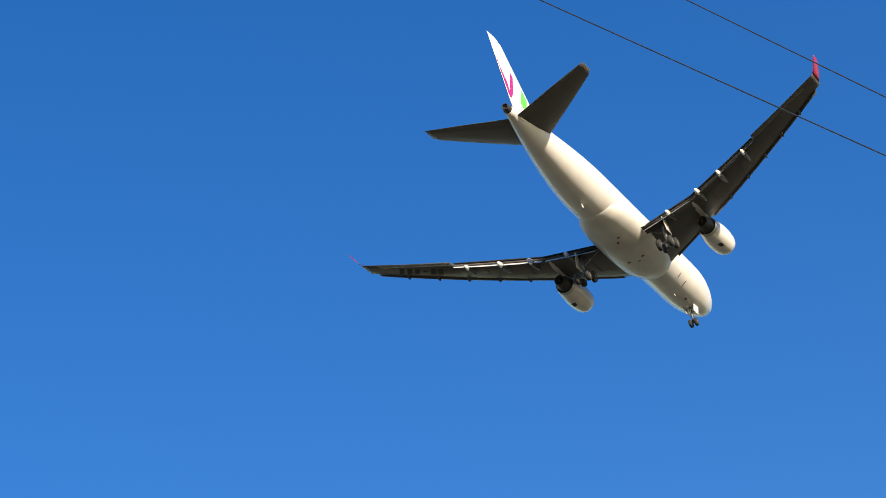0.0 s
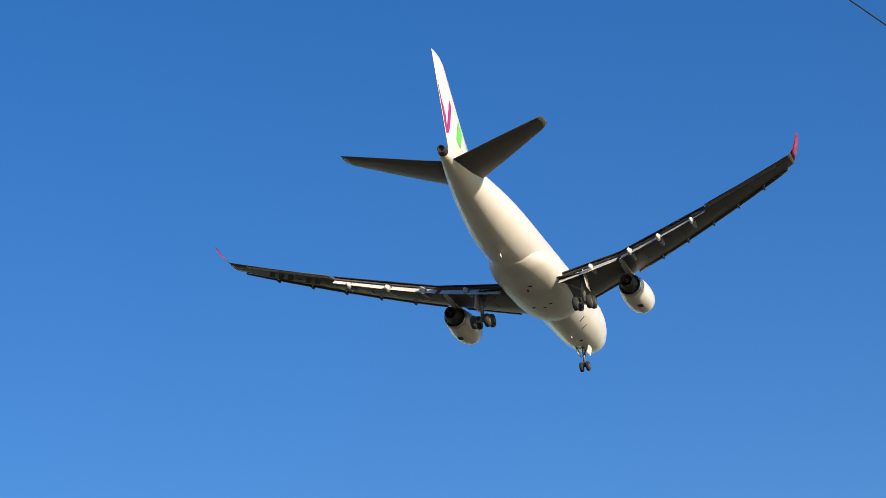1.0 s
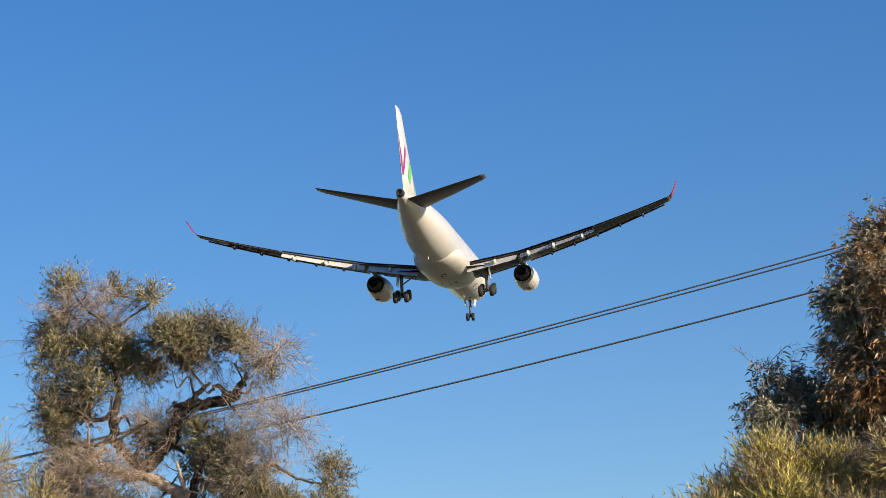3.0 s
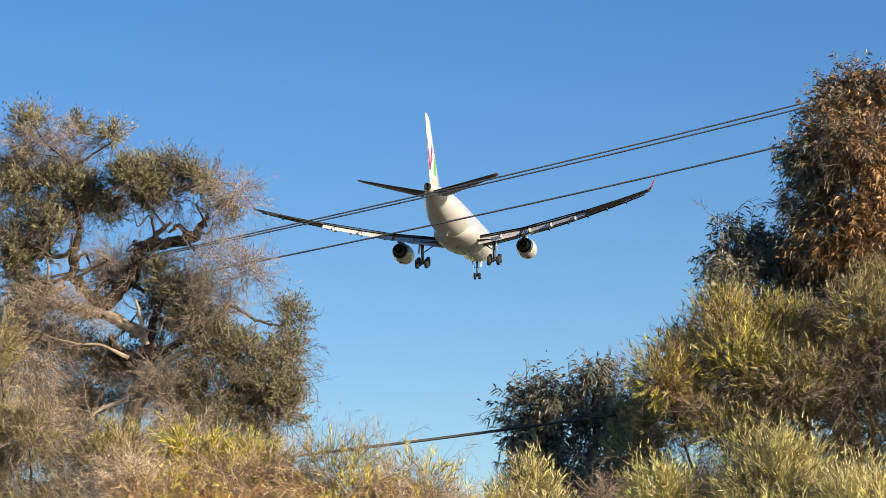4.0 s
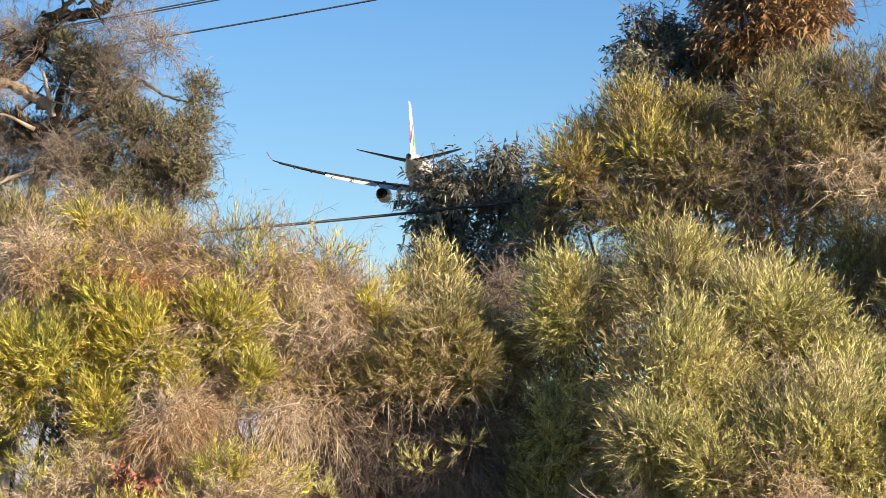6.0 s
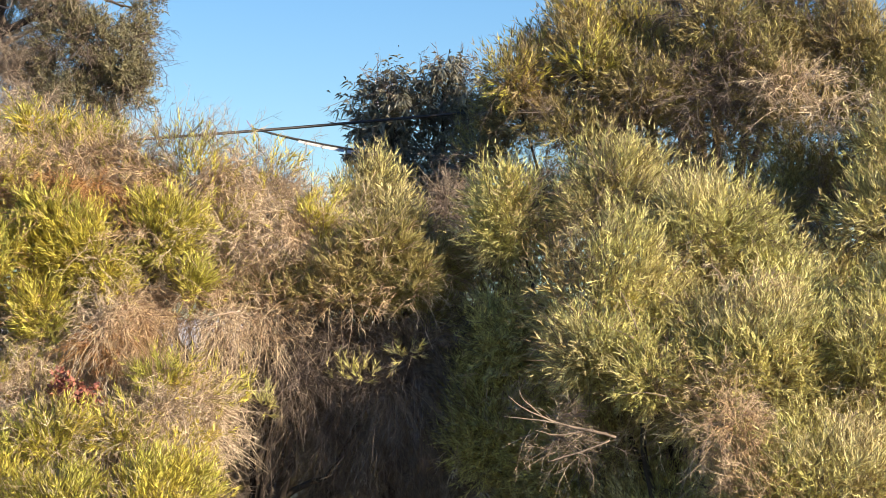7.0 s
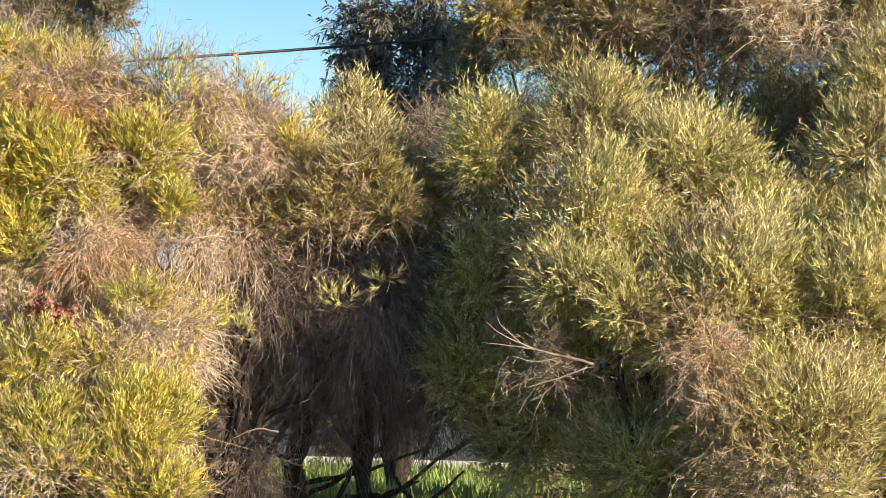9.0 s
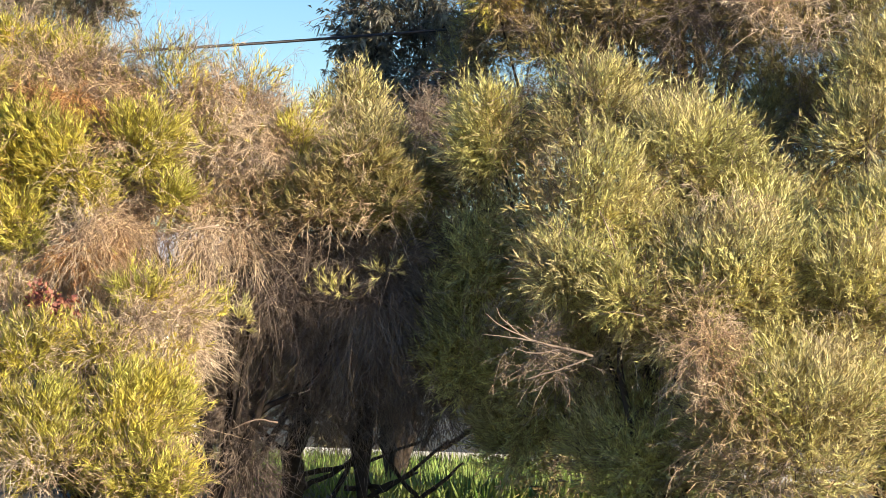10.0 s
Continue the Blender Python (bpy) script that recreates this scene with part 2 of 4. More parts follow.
def twig_mesh(name, P, D, rng, length=(0.3, 0.6), forks=6, up=0.35, r=0.006, jitter=0.6, fork_len=0.5, sag=0.45):
    """Bare branching twigs that arch over under their own weight."""
    n = len(P)
    way = unit(D * 0.45 + np.array([0, 0, up]) + rng.normal(size=(n, 3)) * jitter)
    curl = rng.normal(size=(n, 3)) * 0.3 - np.array([0, 0, sag]) * rng.uniform(0.3, 1.3, (n, 1))
    Ls = rng.uniform(*length, n)[:, None]
    R = np.full(n, r)
    pts = [P + (way * s + curl * s * s) * Ls for s in (0, 0.4, 0.75, 1.05)]
    pieces = [sticks(pts[k], pts[k + 1], R * a, R * b, rng) for k, a, b in ((0, 1.0, 0.8), (1, 0.8, 0.6), (2, 0.6, 0.25))]
    t = rng.uniform(0.15, 0.95, (n, forks))[..., None]
    base = (P[:, None] + (way[:, None] * t + curl[:, None] * t * t) * Ls[:, None]).reshape(-1, 3)
    w = unit(way[:, None] + curl[:, None] * 2 * t).reshape(-1, 3)
    fw = unit(w + across(w, rng) * rng.uniform(0.4, 1.2, (len(w), 1)))
    fl = np.repeat(Ls[:, 0], forks) * rng.uniform(0.3, 1.0, len(w)) * fork_len
    fr = np.full(len(w), r * 0.6)
    pieces.append(slivers(base, fw, fl, fr * 2.6, rng))
    fw2 = unit(fw + across(fw, rng) * 0.6 - np.array([0, 0, sag * 0.5]))
    pieces.append(slivers(base + fw * (fl * 0.55)[:, None], fw2, fl * 0.65, fr * 2.0, rng))
    fw3 = unit(fw + across(fw, rng) * 0.9)
    pieces.append(slivers(base + fw * (fl * 0.3)[:, None], fw3, fl * 0.5, fr * 1.8, rng))
    return joined(name, pieces)


def limb(name, rows, parent, material, base, rng, sides=8, wobble=0.12):
    p = smooth_path(rows)
    pts = p[:, :3] - np.array(base)
    pts[1:-1] += rng.normal(size=pts[1:-1].shape) * np.minimum(p[1:-1, 3:4], 0.12) * 0.3
    return part(name, tube(pts, p[:, 3], sides, wobble, rng), material, parent, smooth=True)


def stems(thing, base, lobes, material, rng, r=0.06, name="limb"):
    """Limbs that rise from the base into each lobe."""
    for x, y, z, rx, rz in lobes:
        a, b = np.array(base, float), np.array([x, y, z - rz * 0.2])
        m1, m2 = a + (b - a) * 0.35, a + (b - a) * 0.7
        m1[2] += (b[2] - a[2]) * 0.10
        m1 += rng.normal(size=3) * 0.12
        m2 += rng.normal(size=3) * 0.15
        limb(name, [(*a, r), (*m1, r * 0.75), (*m2, r * 0.5), (*b, r * 0.2)], thing, material, base, rng, sides=6)


def thing(name, base, label, category, group="", kind=""):
    e = new(name)
    e.location = base
    return tagged(e, label, category, group, kind)


def under(me_ob, base):
    """Shift a mesh built in world places to its thing's base."""
    me_ob.data.transform(Matrix.Translation(-Vector(base)))
    return me_ob


# ---- the ground: one sheet to the horizon ----
def build_ground():
    n = 60
    xs = np.sign(np.linspace(-1, 1, n)) * np.abs(np.linspace(-1, 1, n)) ** 3 * 3500
    V = np.array([(x, y, -0.03 + 0.03 * math.sin(x * 0.7) * math.sin(y * 0.5)) for y in xs for x in xs])
    i = np.arange(n * n).reshape(n, n)
    F = np.stack([i[:-1, :-1], i[:-1, 1:], i[1:, 1:], i[1:, :-1]], -1).reshape(-1, 4)
    tagged(part("ground", raw_mesh("ground", V, F), GRASS), "flat grassy ground reaching to the horizon", "ground", kind="structure")


build_ground()


def build_grass():
    rng = np.random.default_rng(3)
    n = 14000
    P = np.stack([rng.uniform(-9, 1, n), rng.uniform(37, 51.7, n), np.zeros(n)], 1)
    w = unit(np.array([0, 0, 1.0]) + rng.normal(size=(n, 3)) * 0.35)
    V, F = blades(P, w, rng.uniform(0.15, 0.45, n), rng.uniform(0.02, 0.05, n), rng)
    tagged(part("grass", raw_mesh("grass", V, F), BLADE), "sunlit bright green grass behind the shrubs", "grass", kind="stuff")


build_grass()


def build_low_wall():
    wall = part("low_wall", box(16, 0.25, 0.36, (0, 0, 0.18), 0.02), RENDERWALL)
    wall.location = (-4.0, 52.0, -0.04)
    tagged(wall, "long low pale garden wall beyond the grass", "garden wall")


build_low_wall()


# ---- a pale house far behind the shrubs, glimpsed through their gaps ----
def build_house():
    base = (-16.3, 66, 0)
    h = thing("house", base, "pale rendered house glimpsed behind the shrubs", "house")
    bm = bmesh.new()
    w, d, e, top = 5.5, 4.0, 3.2, 4.9
    prof = [(-d, 0), (d, 0), (d, e), (0, top), (-d, e)]
    a = [bm.verts.new((-w, y, z)) for y, z in prof]
    b = [bm.verts.new((w, y, z)) for y, z in prof]
    bm.faces.new(a[::-1])
    bm.faces.new(b)
    for i in range(5):
        j = (i + 1) % 5
        bm.faces.new((a[i], a[j], b[j], b[i]))
    bmesh.ops.recalc_face_normals(bm, faces=bm.faces)
    part("wall", bm, RENDERWALL, h)
    for s in (-1, 1):
        roof = box(2 * w + 0.8, 4.75, 0.12, bevel=0.02)
        bmesh.ops.transform(roof, matrix=pose(0, s * 2.15, 4.13, -s * 23.0, 0, 0), verts=roof.verts)
        part("roof", roof, ROOFING, h)
    for x in (-3.0, 1.5):
        win = part("window", box(1.5, 0.1, 1.3, (x, -d - 0.03, 1.7), 0.01), DARKGLASS, h)
        part("frame", box(1.7, 0.08, 0.1, (x, -d - 0.05, 1.0), 0.01), WINGPALE, win)


build_house()


# ---- shrubs and trees ----
def wattle(name, base, lobes, label, seed, paint, density, group="roadside shrubs", twigs=60, up=0.75, length=(0.25, 0.5), inner=0.25, **kw):
    rng = np.random.default_rng(seed)
    t = thing(name, base, label, "shrub", group)
    P, D = scatter(lobes, density, rng, inner=0.55, rough=0.12)
    under(part("foliage", sprig_mesh("foliage", P, D, rng, length=length, up=up, **kw), paint, t, kind="stuff"), base)
    # inner leaves get the duller olive, so the shade inside is partly colour
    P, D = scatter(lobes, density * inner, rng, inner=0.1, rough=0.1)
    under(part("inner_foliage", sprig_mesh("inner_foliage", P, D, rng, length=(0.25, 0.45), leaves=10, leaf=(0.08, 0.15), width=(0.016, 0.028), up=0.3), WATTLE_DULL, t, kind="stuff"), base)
    P, D = scatter(lobes, twigs, rng, inner=0.3, rough=0.1)
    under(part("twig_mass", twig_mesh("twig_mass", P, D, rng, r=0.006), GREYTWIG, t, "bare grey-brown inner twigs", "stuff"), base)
    stems(t, base, lobes[:6], BARK, rng)
    return t, rng


RIGHT = [
    (-0.79, 34.30, 5.03, 0.79, 0.68), (-1.94, 34.50, 4.84, 0.68, 0.61), (0.47, 34.00, 4.43, 1.10, 0.70),
    (-0.98, 33.60, 3.66, 1.19, 0.98), (0.71, 33.20, 2.86, 1.38, 1.18), (2.21, 33.00, 2.62, 1.03, 1.10),
    (-0.95, 34.60, 2.12, 1.0, 0.95), (-2.2, 34.90, 2.23, 0.61, 0.93), (1.75, 32.60, 1.05, 1.63, 1.02),
    (0.0, 33.9, 0.91, 1.10, 0.89), (-1.45, 35.20, 1.12, 0.77, 0.77), (3.10, 33.40, 3.33, 0.77, 0.85), (-2.1, 34.9, 3.4, 0.7, 0.8), (1.35, 34.3, 3.6, 0.9, 0.8), (-0.95, 32.7, 3.05, 0.55, 0.40), (-0.2, 32.5, 2.75, 0.50, 0.36)]
RIGHT_BASE = (0.3, 34.0, 0)
right_shrub, right_rng = wattle("wattle_shrub", RIGHT_BASE, RIGHT, "large yellow-green wattle shrub with feathery upright shoots", 11, WATTLE, 560, inner=0.15, twigs=35, up=0.55, jitter=0.55)
P, D = scatter(RIGHT[3:9], 30, right_rng, inner=0.85)
under(part("straw_twig_mass", twig_mesh("straw_twig_mass", P, D, right_rng, length=(0.3, 0.55), forks=7, up=0.1, r=0.005), STRAW, right_shrub, "dry straw-coloured twigs", "stuff"), RIGHT_BASE)
P, D = scatter([(0.62, 32.1, 2.35, 0.55, 0.7), (1.1, 32.0, 1.5, 0.6, 0.6), (0.9, 33.0, 3.75, 0.45, 0.3), (0.75, 31.8, 2.0, 0.5, 0.5)], 110, right_rng, inner=0.5)
under(part("faded_twig_mass", twig_mesh("faded_twig_mass", P, D, right_rng, length=(0.25, 0.5), forks=8, up=0.2, r=0.005), STRAW, right_shrub, "bleached straw-coloured dead shoots", "stuff"), RIGHT_BASE)
for rows in ([(-0.63, 32.3, 2.04, 0.027), (-0.97, 32.3, 2.12, 0.022), (-1.31, 32.25, 2.19, 0.017), (-1.72, 32.2, 2.36, 0.01), (-1.92, 32.2, 2.51, 0.005)],
             [(-0.97, 32.3, 2.12, 0.013), (-1.3, 32.25, 2.05, 0.011), (-1.61, 32.2, 2.11, 0.005)],
             [(-0.7, 32.3, 2.0, 0.017), (-1.1, 32.25, 1.84, 0.013), (-1.43, 32.2, 1.73, 0.007)],
             [(-1.31, 32.25, 2.19, 0.011), (-1.61, 32.2, 2.23, 0.008), (-1.98, 32.2, 2.26, 0.005)],
             [(-1.51, 32.25, 2.28, 0.009), (-1.72, 32.2, 2.45, 0.007), (-1.79, 32.2, 2.58, 0.004)],
             [(-0.4, 32.3, 3.32, 0.015), (-0.5, 32.25, 3.56, 0.011), (-0.6, 32.2, 3.77, 0.005)],
             [(-0.43, 32.3, 3.22, 0.013), (-0.73, 32.25, 3.35, 0.009), (-1.01, 32.2, 3.48, 0.005)],
             [(-0.04, 32.1, 2.53, 0.013), (-0.31, 32.05, 2.57, 0.01), (-0.58, 32.0, 2.53, 0.005)]):
    limb("dead_branch", [(x, y, z, r * 0.75) for x, y, z, r in rows], right_shrub, PALETWIG, RIGHT_BASE, right_rng, 6, 0.25)
P, D = scatter([(-1.45, 32.5, 2.18, 0.45, 0.25), (-1.1, 32.5, 1.9, 0.4, 0.2)], 130, right_rng, inner=0.2)
under(part("dead_twig_mass", twig_mesh("dead_twig_mass", P, D, right_rng, length=(0.25, 0.5), forks=7, up=0.1, r=0.005), PALETWIG, right_shrub, "bare twigs of the dead branch", "stuff"), RIGHT_BASE)

RIGHT_BACK = [(2.79, 36.00, 5.03, 0.72, 0.55), (3.41, 36.50, 5.9, 0.8, 0.7), (3.6, 36.2, 3.6, 1.0, 1.2), (3.3, 36.2, 1.6, 1.2, 1.2), (2.2, 36.6, 4.1, 0.9, 0.8), (1.6, 36.4, 2.8, 1.0, 0.9)]
wattle("wattle_shrub", (3.3, 36.4, 0), RIGHT_BACK, "bright green wattle shrub behind the larger one", 12, WATTLE, 420, twigs=35)

GAP_BUSH = [(-4.00, 35.91, 5.32, 0.19, 0.31), (-3.76, 35.74, 5.00, 0.25, 0.27), (-4.34, 35.83, 4.96, 0.23, 0.23), (-4.07, 35.88, 4.70, 0.41, 0.25), (-3.39, 35.86, 4.70, 0.20, 0.27)]
gap_bush, gap_rng = wattle("wattle_shrub", (-3.7, 36.0, 0), GAP_BUSH, "slender green shrub with upright shoots in the gap", 13, WATTLE, 700, up=1.1, jitter=0.3, length=(0.2, 0.4))
GAP_TWIGS = [(-3.68, 36.29, 4.80, 0.45, 0.30), (-3.27, 36.14, 4.50, 0.34, 0.38), (-4.06, 36.27, 4.80, 0.30, 0.20), (-3.0, 36.3, 5.1, 0.30, 0.45), (-2.9, 36.3, 4.2, 0.4, 0.4)]
P, D = scatter(GAP_TWIGS, 420, gap_rng, inner=0.2)
under(part("dry_twig_mass", twig_mesh("dry_twig_mass", P, D, gap_rng, length=(0.3, 0.55), forks=7, up=0.3), PALETWIG, gap_bush, "bare grey-brown twigs filling the gap", "stuff"), (-3.7, 36.0, 0))

MID = [
    (-1.31, 38.13, 7.88, 0.36, 0.38), (-1.81, 38.40, 7.54, 0.40, 0.38), (-0.80, 38.28, 7.73, 0.40, 0.36), (-2.23, 37.73, 7.06, 0.40, 0.38),
    (-1.20, 37.80, 7.24, 0.60, 0.50), (-0.33, 38.37, 7.63, 0.50, 0.42), (0.48, 37.51, 7.83, 0.58, 0.48), (1.05, 38.32, 8.28, 0.55, 0.46),
    (-2.37, 38.30, 6.55, 0.46, 0.54), (-1.62, 37.97, 6.72, 0.62, 0.50), (-0.58, 37.80, 6.98, 0.72, 0.55), (0.36, 37.78, 7.10, 0.80, 0.62),
    (1.07, 37.75, 7.30, 0.62, 0.80), (1.82, 38.1, 7.98, 0.8, 0.8), (2.52, 38.0, 7.38, 0.8, 0.9)]
MID_LOW = [
    (-1.45, 37.95, 6.29, 0.87, 0.50), (-0.34, 38.00, 6.49, 0.87, 0.50), (0.67, 38.05, 6.54, 0.80, 0.60), (-2.68, 38.50, 6.16, 0.50, 0.50),
    (1.7, 37.9, 6.6, 0.9, 0.8), (-0.18, 38.3, 5.5, 1.1, 0.7), (1.5, 38.3, 5.5, 1.1, 0.8), (2.7, 38.2, 5.8, 1.0, 0.8), (2.4, 37.6, 4.9, 0.9, 0.55), (1.2, 37.4, 4.9, 0.8, 0.5), (2.9, 38.0, 6.8, 0.8, 0.7), (-1.78, 38.5, 5.4, 0.7, 0.6)]
MID_BASE = (0.2, 38.6, 0)
mid_tree, mid_rng = wattle("wattle_tree", MID_BASE, MID, "tall olive wattle with dry brown twigs among its shoots", 14, WATTLE_DULL, 340, twigs=60, inner=0.15, up=0.5, length=(0.2, 0.42), jitter=0.5)
# brighter yellow on the top lobes puts their sunlight into the colour
P, D = scatter(MID[:6], 170, mid_rng, inner=0.7, rough=0.12)
under(part("sunny_foliage", sprig_mesh("sunny_foliage", P, D, mid_rng, up=0.5, length=(0.2, 0.4)), YELLOW, mid_tree, "shoots coloured bright yellow-green as if sunlit", "stuff"), MID_BASE)
P, D = scatter(MID_LOW, 250, mid_rng, inner=0.4)
under(part("lower_foliage", sprig_mesh("lower_foliage", P, D, mid_rng, up=0.6), WATTLE_DULL, mid_tree, kind="stuff"), MID_BASE)
# lower twigs take the darker copy: shade by colour
P, D = scatter(MID_LOW + MID[9:], 100, mid_rng, inner=0.4)
under(part("dry_twig_mass", twig_mesh("dry_twig_mass", P, D, mid_rng, length=(0.3, 0.6), forks=7), SHADETWIG, mid_tree, "dry brown twigs among the shoots, darkened for shade", "stuff"), MID_BASE)
P, D = scatter([(1.6, 37.1, 6.9, 0.7, 0.35), (2.2, 37.1, 6.6, 0.5, 0.3)], 110, mid_rng, inner=0.4)
under(part("straw_twig_mass", twig_mesh("straw_twig_mass", P, D, mid_rng, length=(0.25, 0.5), forks=7), STRAW, mid_tree, "bleached straw twigs", "stuff"), MID_BASE)

STRAW_TOP = [
    (-8.07, 34.81, 5.13, 0.75, 0.48), (-7.31, 35.07, 5.28, 0.92, 0.46), (-6.25, 34.59, 5.28, 0.80, 0.45), (-5.46, 35.07, 5.02, 0.66, 0.46),
    (-6.02, 34.69, 4.61, 0.95, 0.50), (-5.17, 34.75, 4.56, 0.74, 0.46), (-4.94, 35.00, 4.15, 0.66, 0.38), (-7.85, 34.75, 5.52, 0.65, 0.29),
    (-7.02, 34.83, 4.86, 0.70, 0.40), (-9.12, 34.52, 5.15, 0.79, 0.65), (-4.50, 35.1, 4.52, 0.45, 0.40), (-9.80, 35.2, 4.32, 0.90, 0.90)]
STRAW_LOW = [
    (-6.02, 33.15, 2.36, 0.66, 0.32), (-6.51, 32.96, 2.26, 0.45, 0.30), (-5.62, 33.66, 2.50, 0.42, 0.30), (-6.15, 32.82, 1.58, 0.58, 0.34),
    (-6.80, 32.92, 1.55, 0.52, 0.30), (-5.95, 33.25, 1.94, 0.50, 0.32), (-7.94, 33.44, 2.44, 0.38, 0.45), (-8.66, 33.51, 2.14, 0.63, 0.84)]
STRAW_HANG = [
    (-6.3, 34.3, 3.62, 0.40, 0.26), (-5.75, 34.4, 3.72, 0.45, 0.24), (-6.9, 34.3, 3.75, 0.5, 0.25), (-5.2, 34.4, 3.45, 0.35, 0.3),
    (-7.12, 33.82, 3.33, 0.60, 0.40), (-6.77, 33.85, 3.41, 0.48, 0.36), (-7.43, 33.96, 3.04, 0.45, 0.38), (-5.66, 33.92, 3.37, 0.26, 0.22),
    (-7.97, 33.82, 2.88, 0.30, 0.45), (-6.6, 33.89, 2.92, 0.18, 0.28)]
GREEN_LEFT = [
    (-7.93, 34.03, 4.33, 0.62, 0.52), (-7.35, 33.90, 4.19, 0.62, 0.44), (-6.55, 34.04, 4.48, 0.54, 0.34), (-7.98, 33.77, 3.45, 0.44, 0.48),
    (-7.66, 35.23, 5.80, 0.51, 0.22), (-8.47, 35.26, 6.00, 0.37, 0.26), (-6.08, 33.99, 3.81, 0.27, 0.23), (-7.82, 33.80, 4.71, 0.42, 0.21),
    (-7.18, 34.01, 3.81, 0.52, 0.23), (-8.85, 33.91, 4.09, 0.64, 0.78), (-6.21, 33.12, 2.65, 0.31, 0.19), (-4.60, 34.59, 4.57, 0.29, 0.22), (-9.9, 35.0, 3.4, 0.9, 0.8)]
OLIVE = [
    (-3.99, 34.52, 4.14, 0.82, 0.38), (-4.57, 34.52, 4.13, 0.52, 0.30), (-3.39, 34.41, 3.93, 0.42, 0.34), (-4.24, 34.31, 3.76, 0.88, 0.25),
    (-3.68, 34.22, 4.45, 0.45, 0.27), (-5.12, 34.35, 3.74, 0.50, 0.22), (-2.99, 35.36, 3.60, 0.32, 0.40), (-3.0, 35.0, 4.2, 0.32, 0.3)]
GREY_TWIGS = [
    (-4.31, 34.92, 3.39, 1.09, 0.36), (-4.86, 34.82, 2.67, 0.73, 0.48), (-3.83, 34.83, 2.74, 0.82, 0.54), (-3.32, 34.84, 2.61, 0.40, 0.68),
    (-3.99, 35.14, 2.08, 0.88, 0.37), (-4.86, 34.97, 2.13, 0.51, 0.38), (-5.21, 34.99, 1.39, 0.33, 0.51), (-5.12, 34.81, 0.52, 0.47, 0.44),
    (-3.58, 35.69, 1.36, 0.59, 0.40), (-4.30, 35.41, 1.30, 0.44, 0.33), (-3.25, 34.68, 3.19, 0.45, 0.38), (-5.80, 35.3, 2.85, 0.44, 0.15), (-2.85, 35.4, 1.7, 0.4, 0.6)]
RUST = [(-7.86, 34.15, 5.04, 0.53, 0.29), (-7.28, 34.2, 4.99, 0.36, 0.18), (-7.09, 33.5, 3.15, 0.32, 0.27)]


